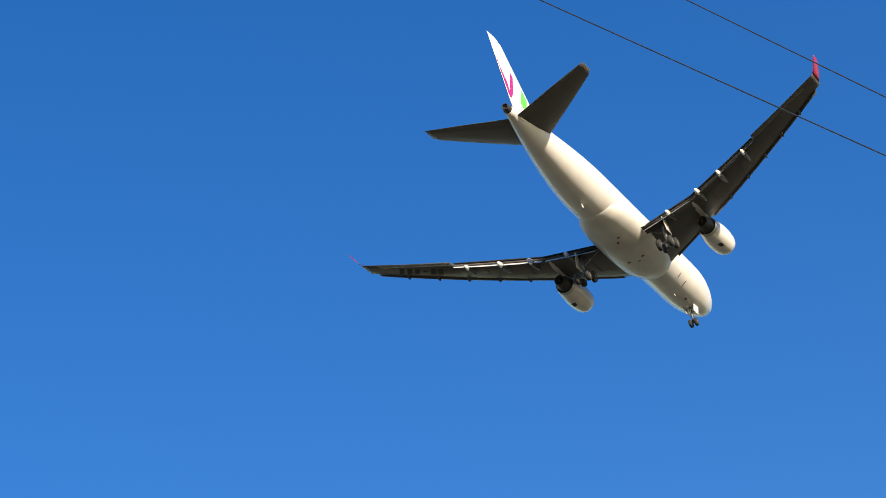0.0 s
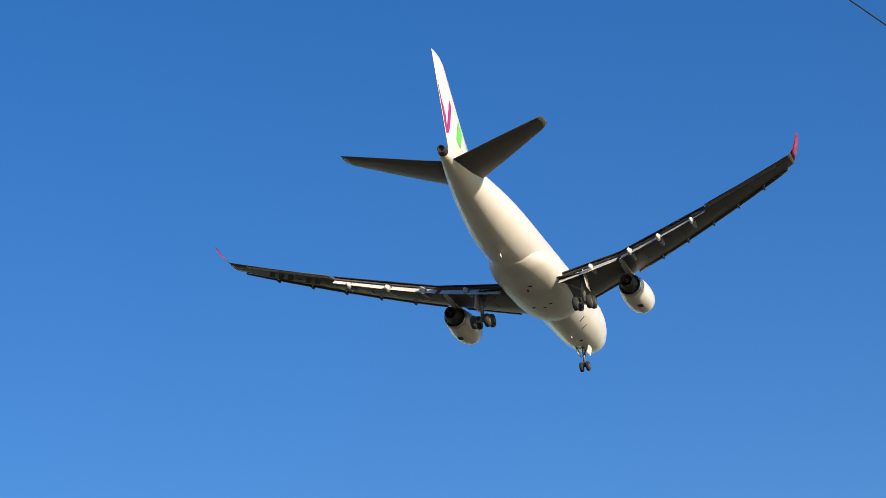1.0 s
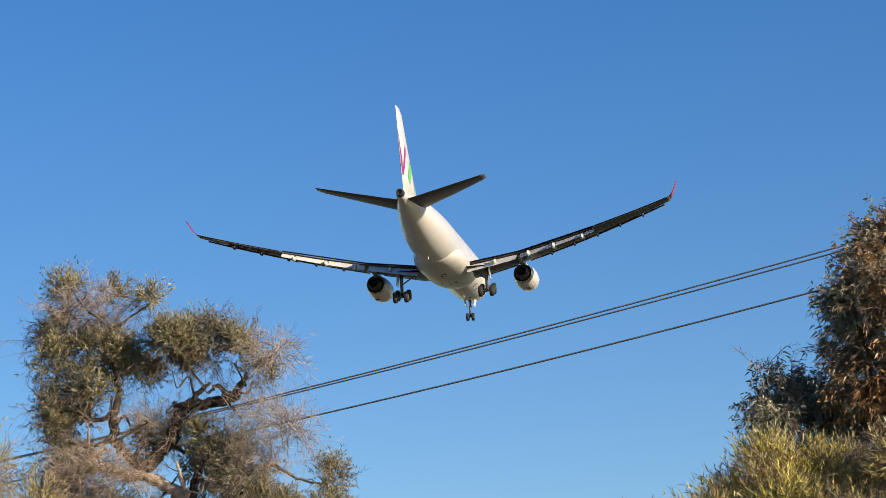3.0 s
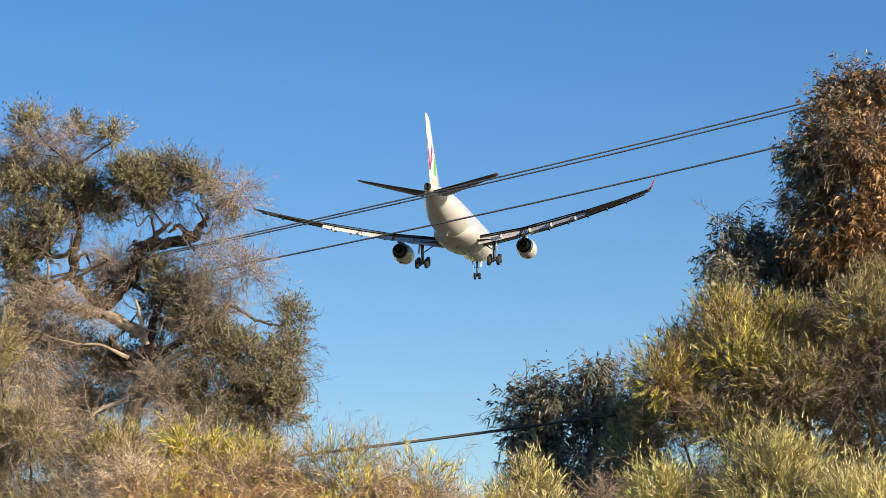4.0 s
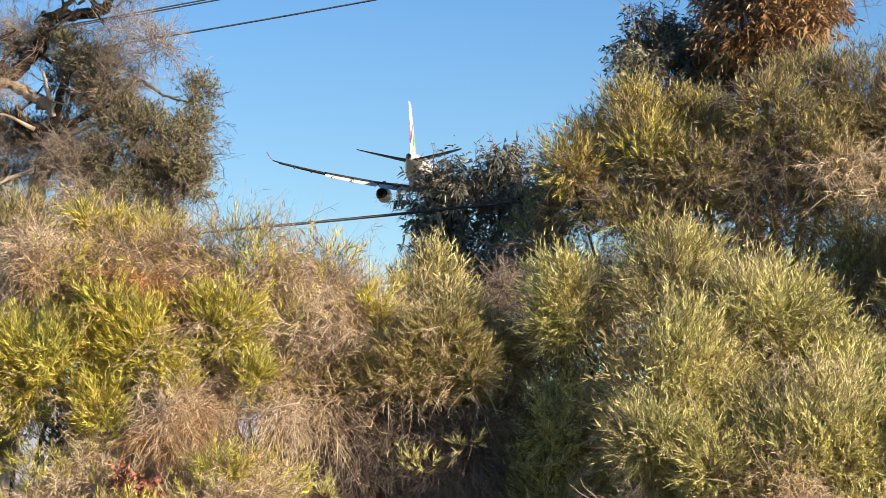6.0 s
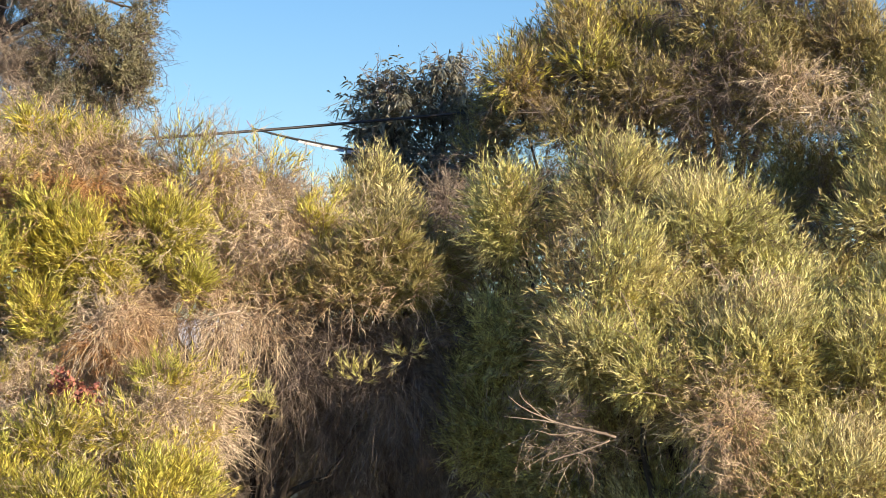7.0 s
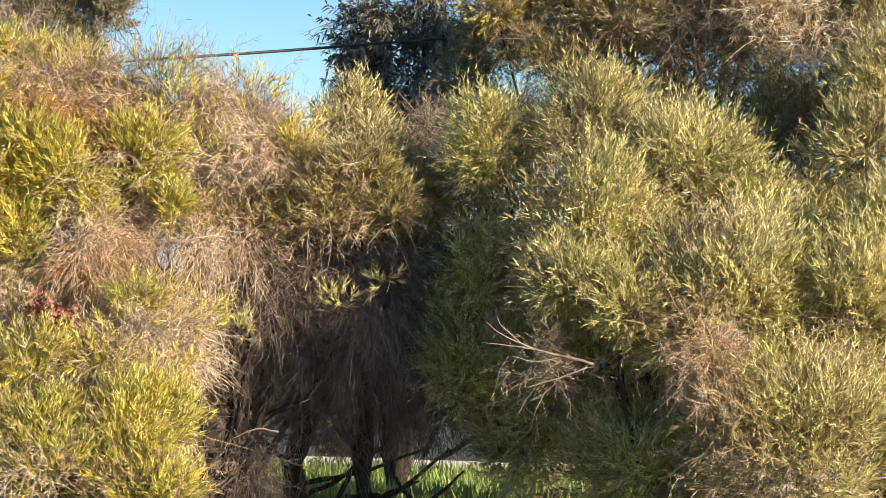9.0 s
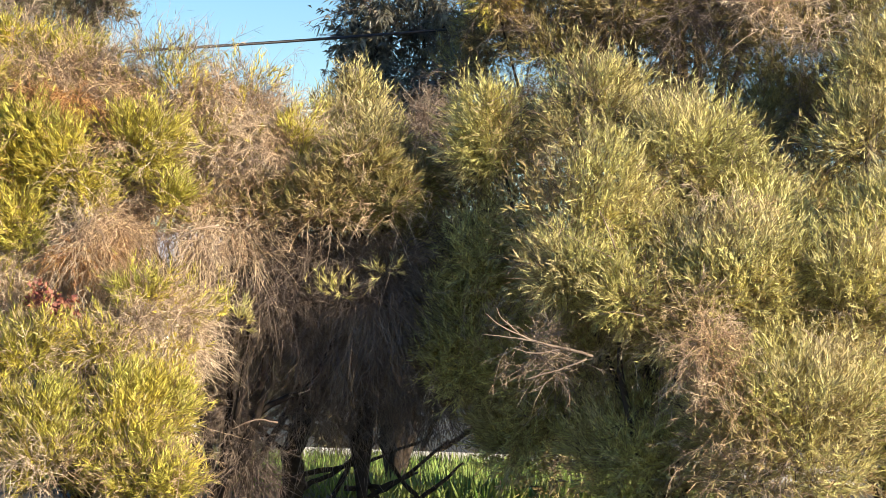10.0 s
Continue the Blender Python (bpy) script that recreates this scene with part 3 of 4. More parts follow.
def build_left_shrub():
    base = (-5.4, 34.6, 0)
    rng = np.random.default_rng(21)
    t = thing("half_dead_shrub", base, "sprawling shrub, half dead straw-brown twigs, half yellow-green shoots", "shrub", "roadside shrubs")

    def leafy(name, lobes, density, paint, label, inner=0.5, **kw):
        P, D = scatter(lobes, density, rng, inner=inner)
        under(part(name, sprig_mesh(name, P, D, rng, **kw), paint, t, label, "stuff"), base)

    def twiggy(name, lobes, density, wood, label, inner=0.3, **kw):
        P, D = scatter(lobes, density, rng, inner=inner)
        under(part(name, twig_mesh(name, P, D, rng, **kw), wood, t, label, "stuff"), base)

    leafy("foliage", GREEN_LEFT, 620, YELLOW, "yellow-green leafy shoots", length=(0.18, 0.38), up=0.6)
    twiggy("green_twig_mass", GREEN_LEFT, 90, STRAW, "straw-brown twigs among the shoots", length=(0.25, 0.5), forks=7)
    twiggy("dry_twig_mass", STRAW_TOP, 400, STRAW, "tangled straw-brown dead twigs", length=(0.3, 0.6), forks=6, r=0.006, up=0.25, jitter=0.75)
    leafy("young_shoot_mass", STRAW_TOP, 70, YELLOW, "yellow-green young shoots among the dead twigs", 0.7, length=(0.15, 0.3), up=0.5)
    twiggy("low_twig_mass", STRAW_LOW, 430, STRAW, "matted straw-brown dead twigs", length=(0.3, 0.6), forks=6, r=0.006, up=0.1, jitter=0.8)
    leafy("low_shoot_mass", STRAW_LOW, 120, YELLOW, "yellow-green shoots among the low twigs", 0.7, length=(0.15, 0.32), up=0.5)
    twiggy("hanging_twig_mass", STRAW_HANG, 460, STRAW, "pale dead twigs that arch over and hang", length=(0.35, 0.7), forks=6, r=0.0055, up=0.3, sag=1.1)
    # both twig colours here are darkened to deepen the hollow's shade
    twiggy("shaded_twig_mass", GREY_TWIGS, 330, SHADETWIG, "drooping dead twigs, coloured darker for the hollow's shade", length=(0.35, 0.75), forks=6, r=0.0055, up=0.1, sag=0.9)
    twiggy("dark_twig_mass", GREY_TWIGS, 90, GREYTWIG, "inner twigs, coloured dark for the hollow's shade", 0.1, length=(0.3, 0.6), forks=6)
    leafy("olive_crown", OLIVE, 620, WATTLE_DULL, "olive leafy shoots", 0.4, length=(0.16, 0.32), up=0.5)
    twiggy("olive_twig_mass", OLIVE, 160, STRAW, "straw twigs among the olive shoots", length=(0.25, 0.5), forks=7)
    twiggy("rust_twig_mass", RUST, 420, RUSTTWIG, "rust-orange dead sprays", 0.4, length=(0.2, 0.4), forks=9, up=0.1, sag=0.8)
    top = [(-6.35, 34.7, 5.6, 0.75, 0.33), (-5.35, 34.9, 5.4, 0.6, 0.3), (-4.75, 35.0, 4.95, 0.4, 0.35)]
    twiggy("bare_shoot_mass", top, 110, PALETWIG, "thin bare shoots along the top", 0.2, length=(0.35, 0.7), forks=6, up=1.1, r=0.0045, jitter=0.4, sag=0.1)
    leafy("top_shoot_mass", top, 60, YELLOW, "", 0.3, length=(0.15, 0.3), up=1.0)
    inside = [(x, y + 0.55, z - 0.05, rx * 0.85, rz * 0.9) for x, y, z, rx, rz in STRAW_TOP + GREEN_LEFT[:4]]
    # duller leaves inside: their shade is partly put into the colour
    leafy("inner_foliage", inside, 70, WATTLE_DULL, "inner leaves, dull olive to add to their shade", 0.1, leaves=12, leaf=(0.08, 0.15), width=(0.02, 0.034), up=0.2)
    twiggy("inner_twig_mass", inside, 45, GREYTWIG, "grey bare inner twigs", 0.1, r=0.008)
    leafy("gold_tuft", [(-3.35, 34.2, 3.05, 0.22, 0.14), (-5.05, 33.6, 2.35, 0.14, 0.12), (-4.0, 34.1, 2.75, 0.4, 0.10)], 150, WATTLE, "small yellow-green tufts", 0.3, length=(0.12, 0.24))
    red = [(-7.27, 32.9, 2.58, 0.24, 0.14), (-7.10, 32.9, 2.34, 0.24, 0.10), (-7.5, 33.0, 2.5, 0.12, 0.12)]
    leafy("dead_leaf_tuft", red, 300, REDLEAF, "cluster of dead reddish leaves", 0.2, length=(0.08, 0.16), leaves=7, leaf=(0.07, 0.11), width=(0.035, 0.055), up=-0.2, spread=0.9)
    stems(t, base, [STRAW_TOP[k] for k in (0, 1, 3, 5)] + GREY_TWIGS[:3], BARK, rng)
    limb("trunk", [(-4.72, 36.5, -0.05, 0.17), (-4.70, 36.5, 0.6, 0.15), (-4.66, 36.5, 1.2, 0.14), (-4.55, 36.4, 1.9, 0.11), (-4.3, 36.2, 2.7, 0.07)], t, BARK, base, rng, 10, 0.06)
    for x0, z0, x1, z1 in ((-4.7, 0.1, -3.4, 1.0), (-4.7, 0.35, -2.9, 0.9), (-4.7, 0.6, -5.7, 1.5), (-4.2, 0.0, -3.5, 1.6), (-3.8, 0.0, -2.6, 0.9), (-5.3, 0.0, -5.5, 1.6), (-3.5, 0.0, -4.2, 1.5), (-3.2, 0.0, -2.4, 0.6), (-4.0, 0.2, -3.0, 0.45), (-2.9, 0.0, -3.6, 0.9)):
        limb("limb", [(x0, 36.5, z0, 0.04), ((x0 + x1) / 2, 36.4, (z0 + z1) / 2 - 0.08, 0.03), (x1, 36.4, z1, 0.015)], t, BARK, base, rng, 6)
    limb("dead_branch", [(-4.55, 33.6, 1.10, 0.014), (-4.8, 33.5, 1.13, 0.01), (-5.1, 33.4, 1.0, 0.005)], t, PALETWIG, base, rng, 6)
    limb("dead_branch", [(-5.35, 33.4, 3.53, 0.013), (-5.62, 33.3, 3.46, 0.01), (-5.9, 33.3, 3.3, 0.005)], t, STRAW, base, rng, 6)


build_left_shrub()
LOW_LEFT = [
    (-7.42, 32.37, 1.88, 0.40, 0.30), (-6.69, 32.70, 1.90, 0.48, 0.24), (-7.29, 31.96, 1.00, 0.54, 0.44), (-6.36, 32.26, 1.02, 0.74, 0.54),
    (-5.85, 32.57, 1.12, 0.42, 0.46), (-6.93, 31.78, 0.48, 0.78, 0.42), (-5.95, 31.99, 0.44, 0.80, 0.42), (-8.22, 31.97, 0.90, 0.60, 0.80)]
low_shrub, low_rng = wattle("low_shrub", (-6.8, 32.8, 0), LOW_LEFT, "low bright yellow-green shrub in front of the dry one", 22, YELLOW, 620, twigs=30, length=(0.2, 0.4))
P, D = scatter(LOW_LEFT, 150, low_rng, inner=0.5)
under(part("straw_twig_mass", twig_mesh("straw_twig_mass", P, D, low_rng, length=(0.25, 0.5), forks=7), STRAW, low_shrub, "straw twigs among the shoots", "stuff"), (-6.8, 32.8, 0))

BEHIND = [
    (-5.0, 37.0, 1.75, 0.6, 0.5), (-5.3, 36.8, 2.2, 0.5, 0.4), (-1.8, 36.6, 4.4, 0.8, 0.5),
    (-6.4, 36.4, 3.85, 0.9, 0.30), (-5.2, 36.5, 3.9, 0.7, 0.30), (-6.35, 36.4, 2.85, 0.7, 0.35), (-5.3, 36.5, 3.1, 0.4, 0.25), (-7.4, 36.4, 3.5, 0.5, 0.5), (-2.6, 37.2, 3.5, 0.5, 0.5), (-3.9, 37.6, 2.6, 1.0, 0.4),
    (-8.3, 36.6, 4.4, 0.9, 0.7), (-7.2, 36.6, 4.4, 0.8, 0.55), (-6.2, 36.8, 4.5, 0.8, 0.5), (-5.2, 36.8, 4.2, 0.7, 0.4), (-4.4, 36.6, 4.1, 0.6, 0.4), (-3.6, 36.8, 4.0, 0.6, 0.4),
    (-8.6, 36.6, 3.0, 0.9, 1.0), (-7.7, 36.4, 2.6, 0.5, 0.9), (-6.9, 36.6, 2.2, 0.8, 0.7), (-5.9, 36.8, 2.3, 0.7, 0.5), (-5.0, 36.8, 2.8, 0.6, 0.5),
    (-4.2, 37.0, 3.2, 0.8, 0.6), (-3.2, 37.2, 3.0, 0.7, 0.9), (-4.3, 37.4, 2.2, 0.8, 0.5), (-3.2, 37.4, 2.0, 0.5, 0.35), (-2.2, 37.6, 2.8, 0.8, 1.2), (-1.4, 37.4, 1.2, 0.9, 1.2), (-5.6, 37.0, 1.3, 0.4, 0.6), (-7.6, 36.4, 0.9, 1.3, 0.9)]
wattle("background_shrub", (-5.6, 37.6, 0), BEHIND, "dull olive shrub in the shade behind the others", 15, TEATREE, 150, twigs=60, leaves=12, leaf=(0.10, 0.18), width=(0.03, 0.05))
HEDGE = [(-12.6, 54, 1.8, 1.8, 1.6), (-10.4, 54, 1.9, 1.6, 1.6), (-8.2, 54, 1.8, 1.6, 1.6), (-6.0, 54.5, 2.0, 1.6, 1.7), (-3.6, 54, 2.2, 1.7, 1.9), (-1.0, 54, 2.3, 2.0, 2.1), (2.0, 54, 2.5, 2.2, 2.4)]
wattle("hedge", (-4.5, 54.5, 0), HEDGE, "dark distant hedge across the grass", 17, TEATREE, 60, twigs=5, leaf=(0.2, 0.34), width=(0.07, 0.11))
FAR_LEFT = [
    (-13.9, 44.0, 9.0, 0.5, 0.5),(-14.9, 44.0, 9.6, 0.5, 0.7), (-14.3, 44.0, 8.3, 0.7, 0.6), (-13.2, 43.6, 7.3, 1.0, 0.6), (-11.9, 43.8, 6.9, 1.0, 0.5), (-10.6, 43.8, 6.4, 0.9, 0.5), (-12.6, 43.8, 6.0, 1.2, 0.7), (-10.6, 43.8, 5.5, 1.1, 0.7), (-14.2, 44.0, 6.6, 1.0, 1.0)]
far_shrub, far_rng = wattle("dry_shrub", (-12.0, 44.4, 0), FAR_LEFT, "tall brownish dry shrub below the old tea tree", 16, WATTLE_DULL, 150, twigs=40)
P, D = scatter(FAR_LEFT[1:], 170, far_rng, inner=0.3)
under(part("straw_twig_mass", twig_mesh("straw_twig_mass", P, D, far_rng, length=(0.35, 0.7), forks=7, sag=0.7), PALETWIG, far_shrub, "straw-brown dead twigs", "stuff"), (-12.0, 44.4, 0))


# ---- gum trees: hanging sickle leaves ----
def gum(base, lobes, label, seed, density, brown):
    rng = np.random.default_rng(seed)
    t = thing("gum_tree", base, label, "tree", "gum trees")
    P, D = scatter(lobes, density, rng, inner=0.4, rough=0.3)
    kw = dict(length=(0.25, 0.5), leaves=13, leaf=(0.09, 0.16), width=(0.022, 0.034), up=-0.1, spread=1.0, droop=0.4, jitter=0.7)
    dark = np.ones(len(P), bool)
    if brown:
        dark = (P[:, 0] + rng.normal(size=len(P)) * 0.6 - (P[:, 2] - 11.0) * 0.25) < brown
        under(part("dry_foliage", sprig_mesh("dry_foliage", P[~dark], D[~dark], rng, **kw), GUM_BROWN, t, "rust-brown hanging leaves", "stuff"), base)
    under(part("foliage", sprig_mesh("foliage", P[dark], D[dark], rng, **kw), GUM_DARK, t, "dark grey-green hanging leaves", "stuff"), base)
    P, D = scatter(lobes, 50, rng, inner=0.1, rough=0.1)
    under(part("twig_mass", twig_mesh("twig_mass", P, D, rng, r=0.008), GREYTWIG, t, kind="stuff"), base)
    stems(t, base, lobes, BARK, rng, r=0.11)
    return t


GUM = [
    (0.87, 46.87, 13.18, 0.77, 0.54), (1.67, 46.87, 13.28, 0.75, 0.57), (0.24, 46.52, 12.78, 0.44, 0.44), (0.09, 46.24, 12.03, 0.58, 0.58),
    (0.80, 45.96, 11.82, 0.77, 0.72), (1.57, 46.36, 11.77, 0.77, 0.77), (-0.29, 46.39, 11.27, 0.44, 0.48), (0.27, 45.95, 10.76, 0.77, 0.67),
    (1.22, 45.96, 10.62, 0.77, 0.77), (-1.06, 47.10, 10.66, 0.54, 0.44), (-1.56, 46.68, 10.36, 0.36, 0.35), (-1.46, 46.18, 9.95, 0.43, 0.30),
    (-1.62, 46.42, 10.96, 0.15, 0.12), (-0.54, 47.07, 10.31, 0.67, 0.53), (0.33, 46.98, 10.06, 0.67, 0.48), (-0.86, 46.91, 9.45, 0.75, 0.47)]
gum((0.6, 47.2, 0), GUM, "tall gum tree, dark leaves with a rust-brown sunlit side", 31, 260, 0.1)
GUM2 = [
    (-4.56, 41.23, 7.23, 0.34, 0.36), (-4.23, 41.07, 7.38, 0.34, 0.29), (-3.53, 41.10, 7.51, 0.34, 0.36), (-3.23, 41.10, 7.32, 0.34, 0.29),
    (-4.71, 41.59, 6.83, 0.32, 0.35), (-4.09, 41.31, 6.88, 0.51, 0.43), (-3.40, 41.34, 6.90, 0.46, 0.43), (-4.26, 41.06, 6.20, 0.51, 0.43),
    (-3.51, 41.34, 6.20, 0.59, 0.43), (-3.91, 40.90, 5.57, 0.66, 0.43), (-3.11, 40.84, 6.56, 0.34, 0.43), (-3.33, 41.2, 4.98, 0.66, 0.47)]
gum((-3.8, 41.6, 0), GUM2, "small dark gum tree with hanging leaves", 32, 190, 0)


# ---- the old tea tree with gnarled limbs ----
TEA_CLUMPS = [
    (-14.34, 47.21, 13.62, 0.31, 0.29), (-13.60, 47.56, 13.55, 0.23, 0.21), (-12.72, 46.92, 13.21, 0.31, 0.17), (-14.49, 47.56, 12.80, 0.64, 0.43),
    (-14.65, 47.05, 12.28, 0.34, 0.47), (-13.66, 47.14, 12.35, 0.81, 0.38), (-13.14, 47.46, 12.11, 0.51, 0.43), (-13.93, 47.13, 11.67, 0.51, 0.34),
    (-11.84, 47.24, 12.64, 0.75, 0.34), (-12.24, 46.82, 12.34, 0.50, 0.42), (-11.69, 47.40, 12.24, 0.75, 0.34), (-11.15, 47.23, 12.33, 0.32, 0.31),
    (-10.68, 47.06, 11.70, 0.27, 0.23), (-14.38, 47.43, 11.01, 0.43, 0.34), (-14.68, 47.04, 11.32, 0.30, 0.51), (-11.68, 47.16, 10.62, 0.43, 0.30),
    (-11.30, 46.91, 9.93, 0.36, 0.36)]
TEA_LOW_CLUMPS = [
    (-9.72, 46.76, 8.70, 0.65, 0.52), (-9.40, 46.80, 8.12, 0.42, 0.39), (-10.20, 47.31, 8.18, 0.69, 0.53), (-10.22, 46.59, 8.96, 0.60, 0.49),
    (-9.43, 47.10, 9.73, 0.25, 0.34), (-9.59, 47.23, 9.25, 0.36, 0.45), (-10.77, 46.69, 8.99, 0.52, 0.60), (-10.53, 46.56, 7.74, 0.60, 0.44),
    (-10.00, 46.77, 7.56, 0.36, 0.36), (-11.24, 47.16, 8.37, 0.41, 0.57), (-10.36, 46.8, 7.17, 0.47, 0.38)]
TEA_FILL = [
    (-14.57, 47.78, 10.44, 0.65, 0.43), (-14.87, 48.0, 9.85, 0.48, 0.52), (-14.09, 48.06, 9.5, 0.78, 0.48), (-13.01, 47.72, 9.27, 0.52, 0.43),
    (-11.97, 47.79, 10.06, 0.52, 0.43), (-12.93, 48.26, 10.82, 0.44, 0.35), (-14.48, 47.74, 11.45, 0.52, 0.43), (-11.42, 47.78, 10.49, 0.43, 0.39),
    (-11.26, 48.27, 9.83, 0.48, 0.44), (-13.8, 48.07, 8.62, 0.96, 0.52), (-12.1, 47.92, 8.99, 0.61, 0.52)]
TEA_BARE = [
    (-10.23, 46.39, 11.95, 0.49, 0.32), (-9.96, 46.54, 10.43, 0.44, 0.35), (-10.89, 47.10, 10.98, 0.51, 0.34), (-13.61, 46.88, 9.98, 1.06, 0.47),
    (-13.1, 47.5, 8.72, 0.9, 0.50), (-11.53, 46.73, 8.36, 0.72, 0.59), (-10.91, 46.78, 10.02, 0.55, 0.51), (-12.54, 47.46, 10.84, 0.67, 0.50),
    (-14.00, 47.03, 13.00, 0.77, 0.43), (-11.7, 47.6, 8.5, 0.6, 0.45)]
TEA_STRAW = [
    (-14.01, 46.27, 8.83, 0.67, 0.50), (-13.83, 46.01, 8.00, 0.92, 0.46), (-12.31, 46.29, 7.62, 0.80, 0.34), (-11.02, 45.75, 7.69, 0.58, 0.50),
    (-13.13, 46.06, 7.64, 0.92, 0.37)]


def build_tea_tree():
    base = (-12.9, 47.2, 0)
    rng = np.random.default_rng(41)
    t = thing("tea_tree", base, "old gnarled tea tree with twisted bare limbs and grey-green clumps", "tree")
    limb("trunk", [(-13.1, 47.2, -0.1, 0.27), (-12.9, 47.2, 3.0, 0.23), (-12.6, 47.2, 5.6, 0.20), (-12.44, 47.2, 7.39, 0.17), (-12.40, 47.2, 8.01, 0.16), (-12.23, 47.2, 8.71, 0.15), (-12.07, 47.2, 9.16, 0.14), (-12.03, 47.2, 9.47, 0.13)], t, PALE_BARK, base, rng, 12, 0.15)
    dark = [
        [(-13.01, 47.18, 10.22, 0.13), (-12.81, 47.18, 10.26, 0.13), (-12.44, 47.18, 10.56, 0.12), (-12.28, 47.18, 10.95, 0.115), (-12.1, 47.18, 11.25, 0.11), (-11.69, 47.18, 11.28, 0.1), (-11.27, 47.18, 11.32, 0.085), (-11.09, 47.18, 11.56, 0.065), (-10.96, 47.18, 11.79, 0.034)],
        [(-12.96, 47.16, 10.21, 0.11), (-13.21, 47.16, 10.41, 0.095), (-13.42, 47.16, 10.76, 0.09), (-13.47, 47.16, 11.2, 0.075), (-13.36, 47.16, 11.69, 0.055), (-13.75, 47.16, 12.03, 0.038), (-14.31, 47.16, 12.17, 0.021)],
        [(-12.06, 47.14, 9.15, 0.12), (-12.43, 47.1, 9.2, 0.11), (-12.68, 47.05, 9.37, 0.08), (-12.72, 47.0, 9.6, 0.043)],
        [(-12.05, 47.12, 9.19, 0.12), (-11.97, 47.0, 9.66, 0.075), (-11.79, 46.9, 10.1, 0.055), (-11.39, 46.9, 10.48, 0.026)],
        [(-12.08, 47.1, 11.23, 0.07), (-11.89, 47.1, 11.45, 0.055), (-11.62, 47.1, 11.64, 0.026)],
        [(-11.25, 47.08, 11.3, 0.055), (-11.47, 47.08, 11.56, 0.045), (-11.66, 47.08, 11.46, 0.021)],
        [(-13.44, 47.06, 11.18, 0.055), (-13.79, 47.06, 11.08, 0.04), (-14.18, 47.06, 11.3, 0.026), (-14.55, 47.06, 11.25, 0.017)],
        [(-13.33, 47.04, 11.67, 0.045), (-13.44, 47.04, 12.31, 0.036), (-13.45, 47.04, 12.75, 0.03), (-13.96, 47.04, 13.2, 0.021), (-14.27, 47.04, 13.68, 0.013)],
        [(-13.44, 47.02, 12.74, 0.026), (-13.05, 47.02, 12.98, 0.021), (-12.61, 47.02, 13.23, 0.011)],
        [(-13.37, 47.0, 10.73, 0.055), (-13.79, 47.0, 10.62, 0.045), (-14.25, 47.0, 10.7, 0.025)],
        [(-11.99, 46.9, 9.11, 0.075), (-11.21, 46.9, 9.5, 0.055), (-10.76, 46.9, 9.75, 0.045), (-10.49, 46.9, 10.02, 0.034), (-10.04, 46.9, 9.74, 0.025), (-9.6, 46.9, 9.61, 0.015)]]
    pale = [
        [(-12.03, 47.2, 9.47, 0.125), (-12.45, 47.2, 9.78, 0.11), (-12.9, 47.2, 10.0, 0.11), (-13.03, 47.2, 10.24, 0.12)],
        [(-10.76, 46.88, 9.75, 0.034), (-10.5, 46.88, 10.11, 0.025), (-10.48, 46.88, 10.42, 0.013)],
        [(-12.91, 46.98, 9.98, 0.105), (-13.59, 46.98, 10.15, 0.095), (-13.89, 46.98, 10.28, 0.095), (-13.58, 46.98, 10.55, 0.07)],
        [(-12.04, 46.96, 9.39, 0.055), (-12.11, 46.9, 9.75, 0.042), (-12.24, 46.9, 10.2, 0.025)],
        [(-12.37, 46.94, 9.16, 0.04), (-12.9, 46.8, 9.40, 0.026), (-13.4, 46.75, 9.44, 0.02), (-14.27, 46.7, 9.76, 0.01)],
        [(-14.21, 46.92, 9.56, 0.051), (-14.53, 46.92, 9.21, 0.068), (-14.85, 46.92, 9.05, 0.076)],
        [(-11.98, 46.86, 8.84, 0.06), (-11.56, 46.7, 9.08, 0.042), (-10.93, 46.7, 9.24, 0.034), (-10.22, 46.7, 9.03, 0.021)],
        [(-12.35, 46.84, 8.4, 0.042), (-12.77, 46.7, 8.24, 0.03), (-13.08, 46.6, 7.99, 0.017)],
        [(-12.13, 46.82, 8.57, 0.042), (-11.59, 46.6, 8.28, 0.03), (-11.28, 46.5, 7.92, 0.017)]]
    # dark bark paints the shadowed limbs, pale bark the sunlit ones
    for rows, wood in [(a, BARK) for a in dark] + [(a, PALE_BARK) for a in pale]:
        limb("limb", rows, t, wood, base, rng, 8, 0.18)
    # crooked side branches along the main limbs
    for a, wood in [(a, BARK) for a in dark[:8]] + [(a, PALETWIG) for a in pale]:
        p = smooth_path(a)
        for k in range(4, len(p) - 2, 4):
            x, y, z, r = p[k]
            d = rng.normal(size=3) * (1, 0.6, 0.8) + (0, -0.3, 0.5)
            d = d / np.linalg.norm(d)
            L = rng.uniform(0.4, 0.9)
            bend = rng.normal(size=(2, 3)) * 0.14
            rows = [(x, y, z, r * 0.45)] + [(*(np.array([x, y, z]) + d * L * q + b), r * w) for q, w, b in ((0.35, 0.34, bend[0]), (0.7, 0.22, bend[1]), (1.0, 0.1, bend.sum(0)))]
            limb("branch", rows, t, wood, base, rng, 6, 0.15)
    kw = dict(length=(0.18, 0.36), leaves=13, leaf=(0.06, 0.11), width=(0.016, 0.026), up=0.55, spread=0.75)
    P, D = scatter(TEA_CLUMPS, 520, rng, inner=0.15, rough=0.35)
    under(part("foliage", sprig_mesh("foliage", P, D, rng, **kw), TEATREE, t, "grey-green clumps of small leaves", "stuff"), base)
    P, D = scatter(TEA_FILL, 380, rng, inner=0.1, rough=0.3)
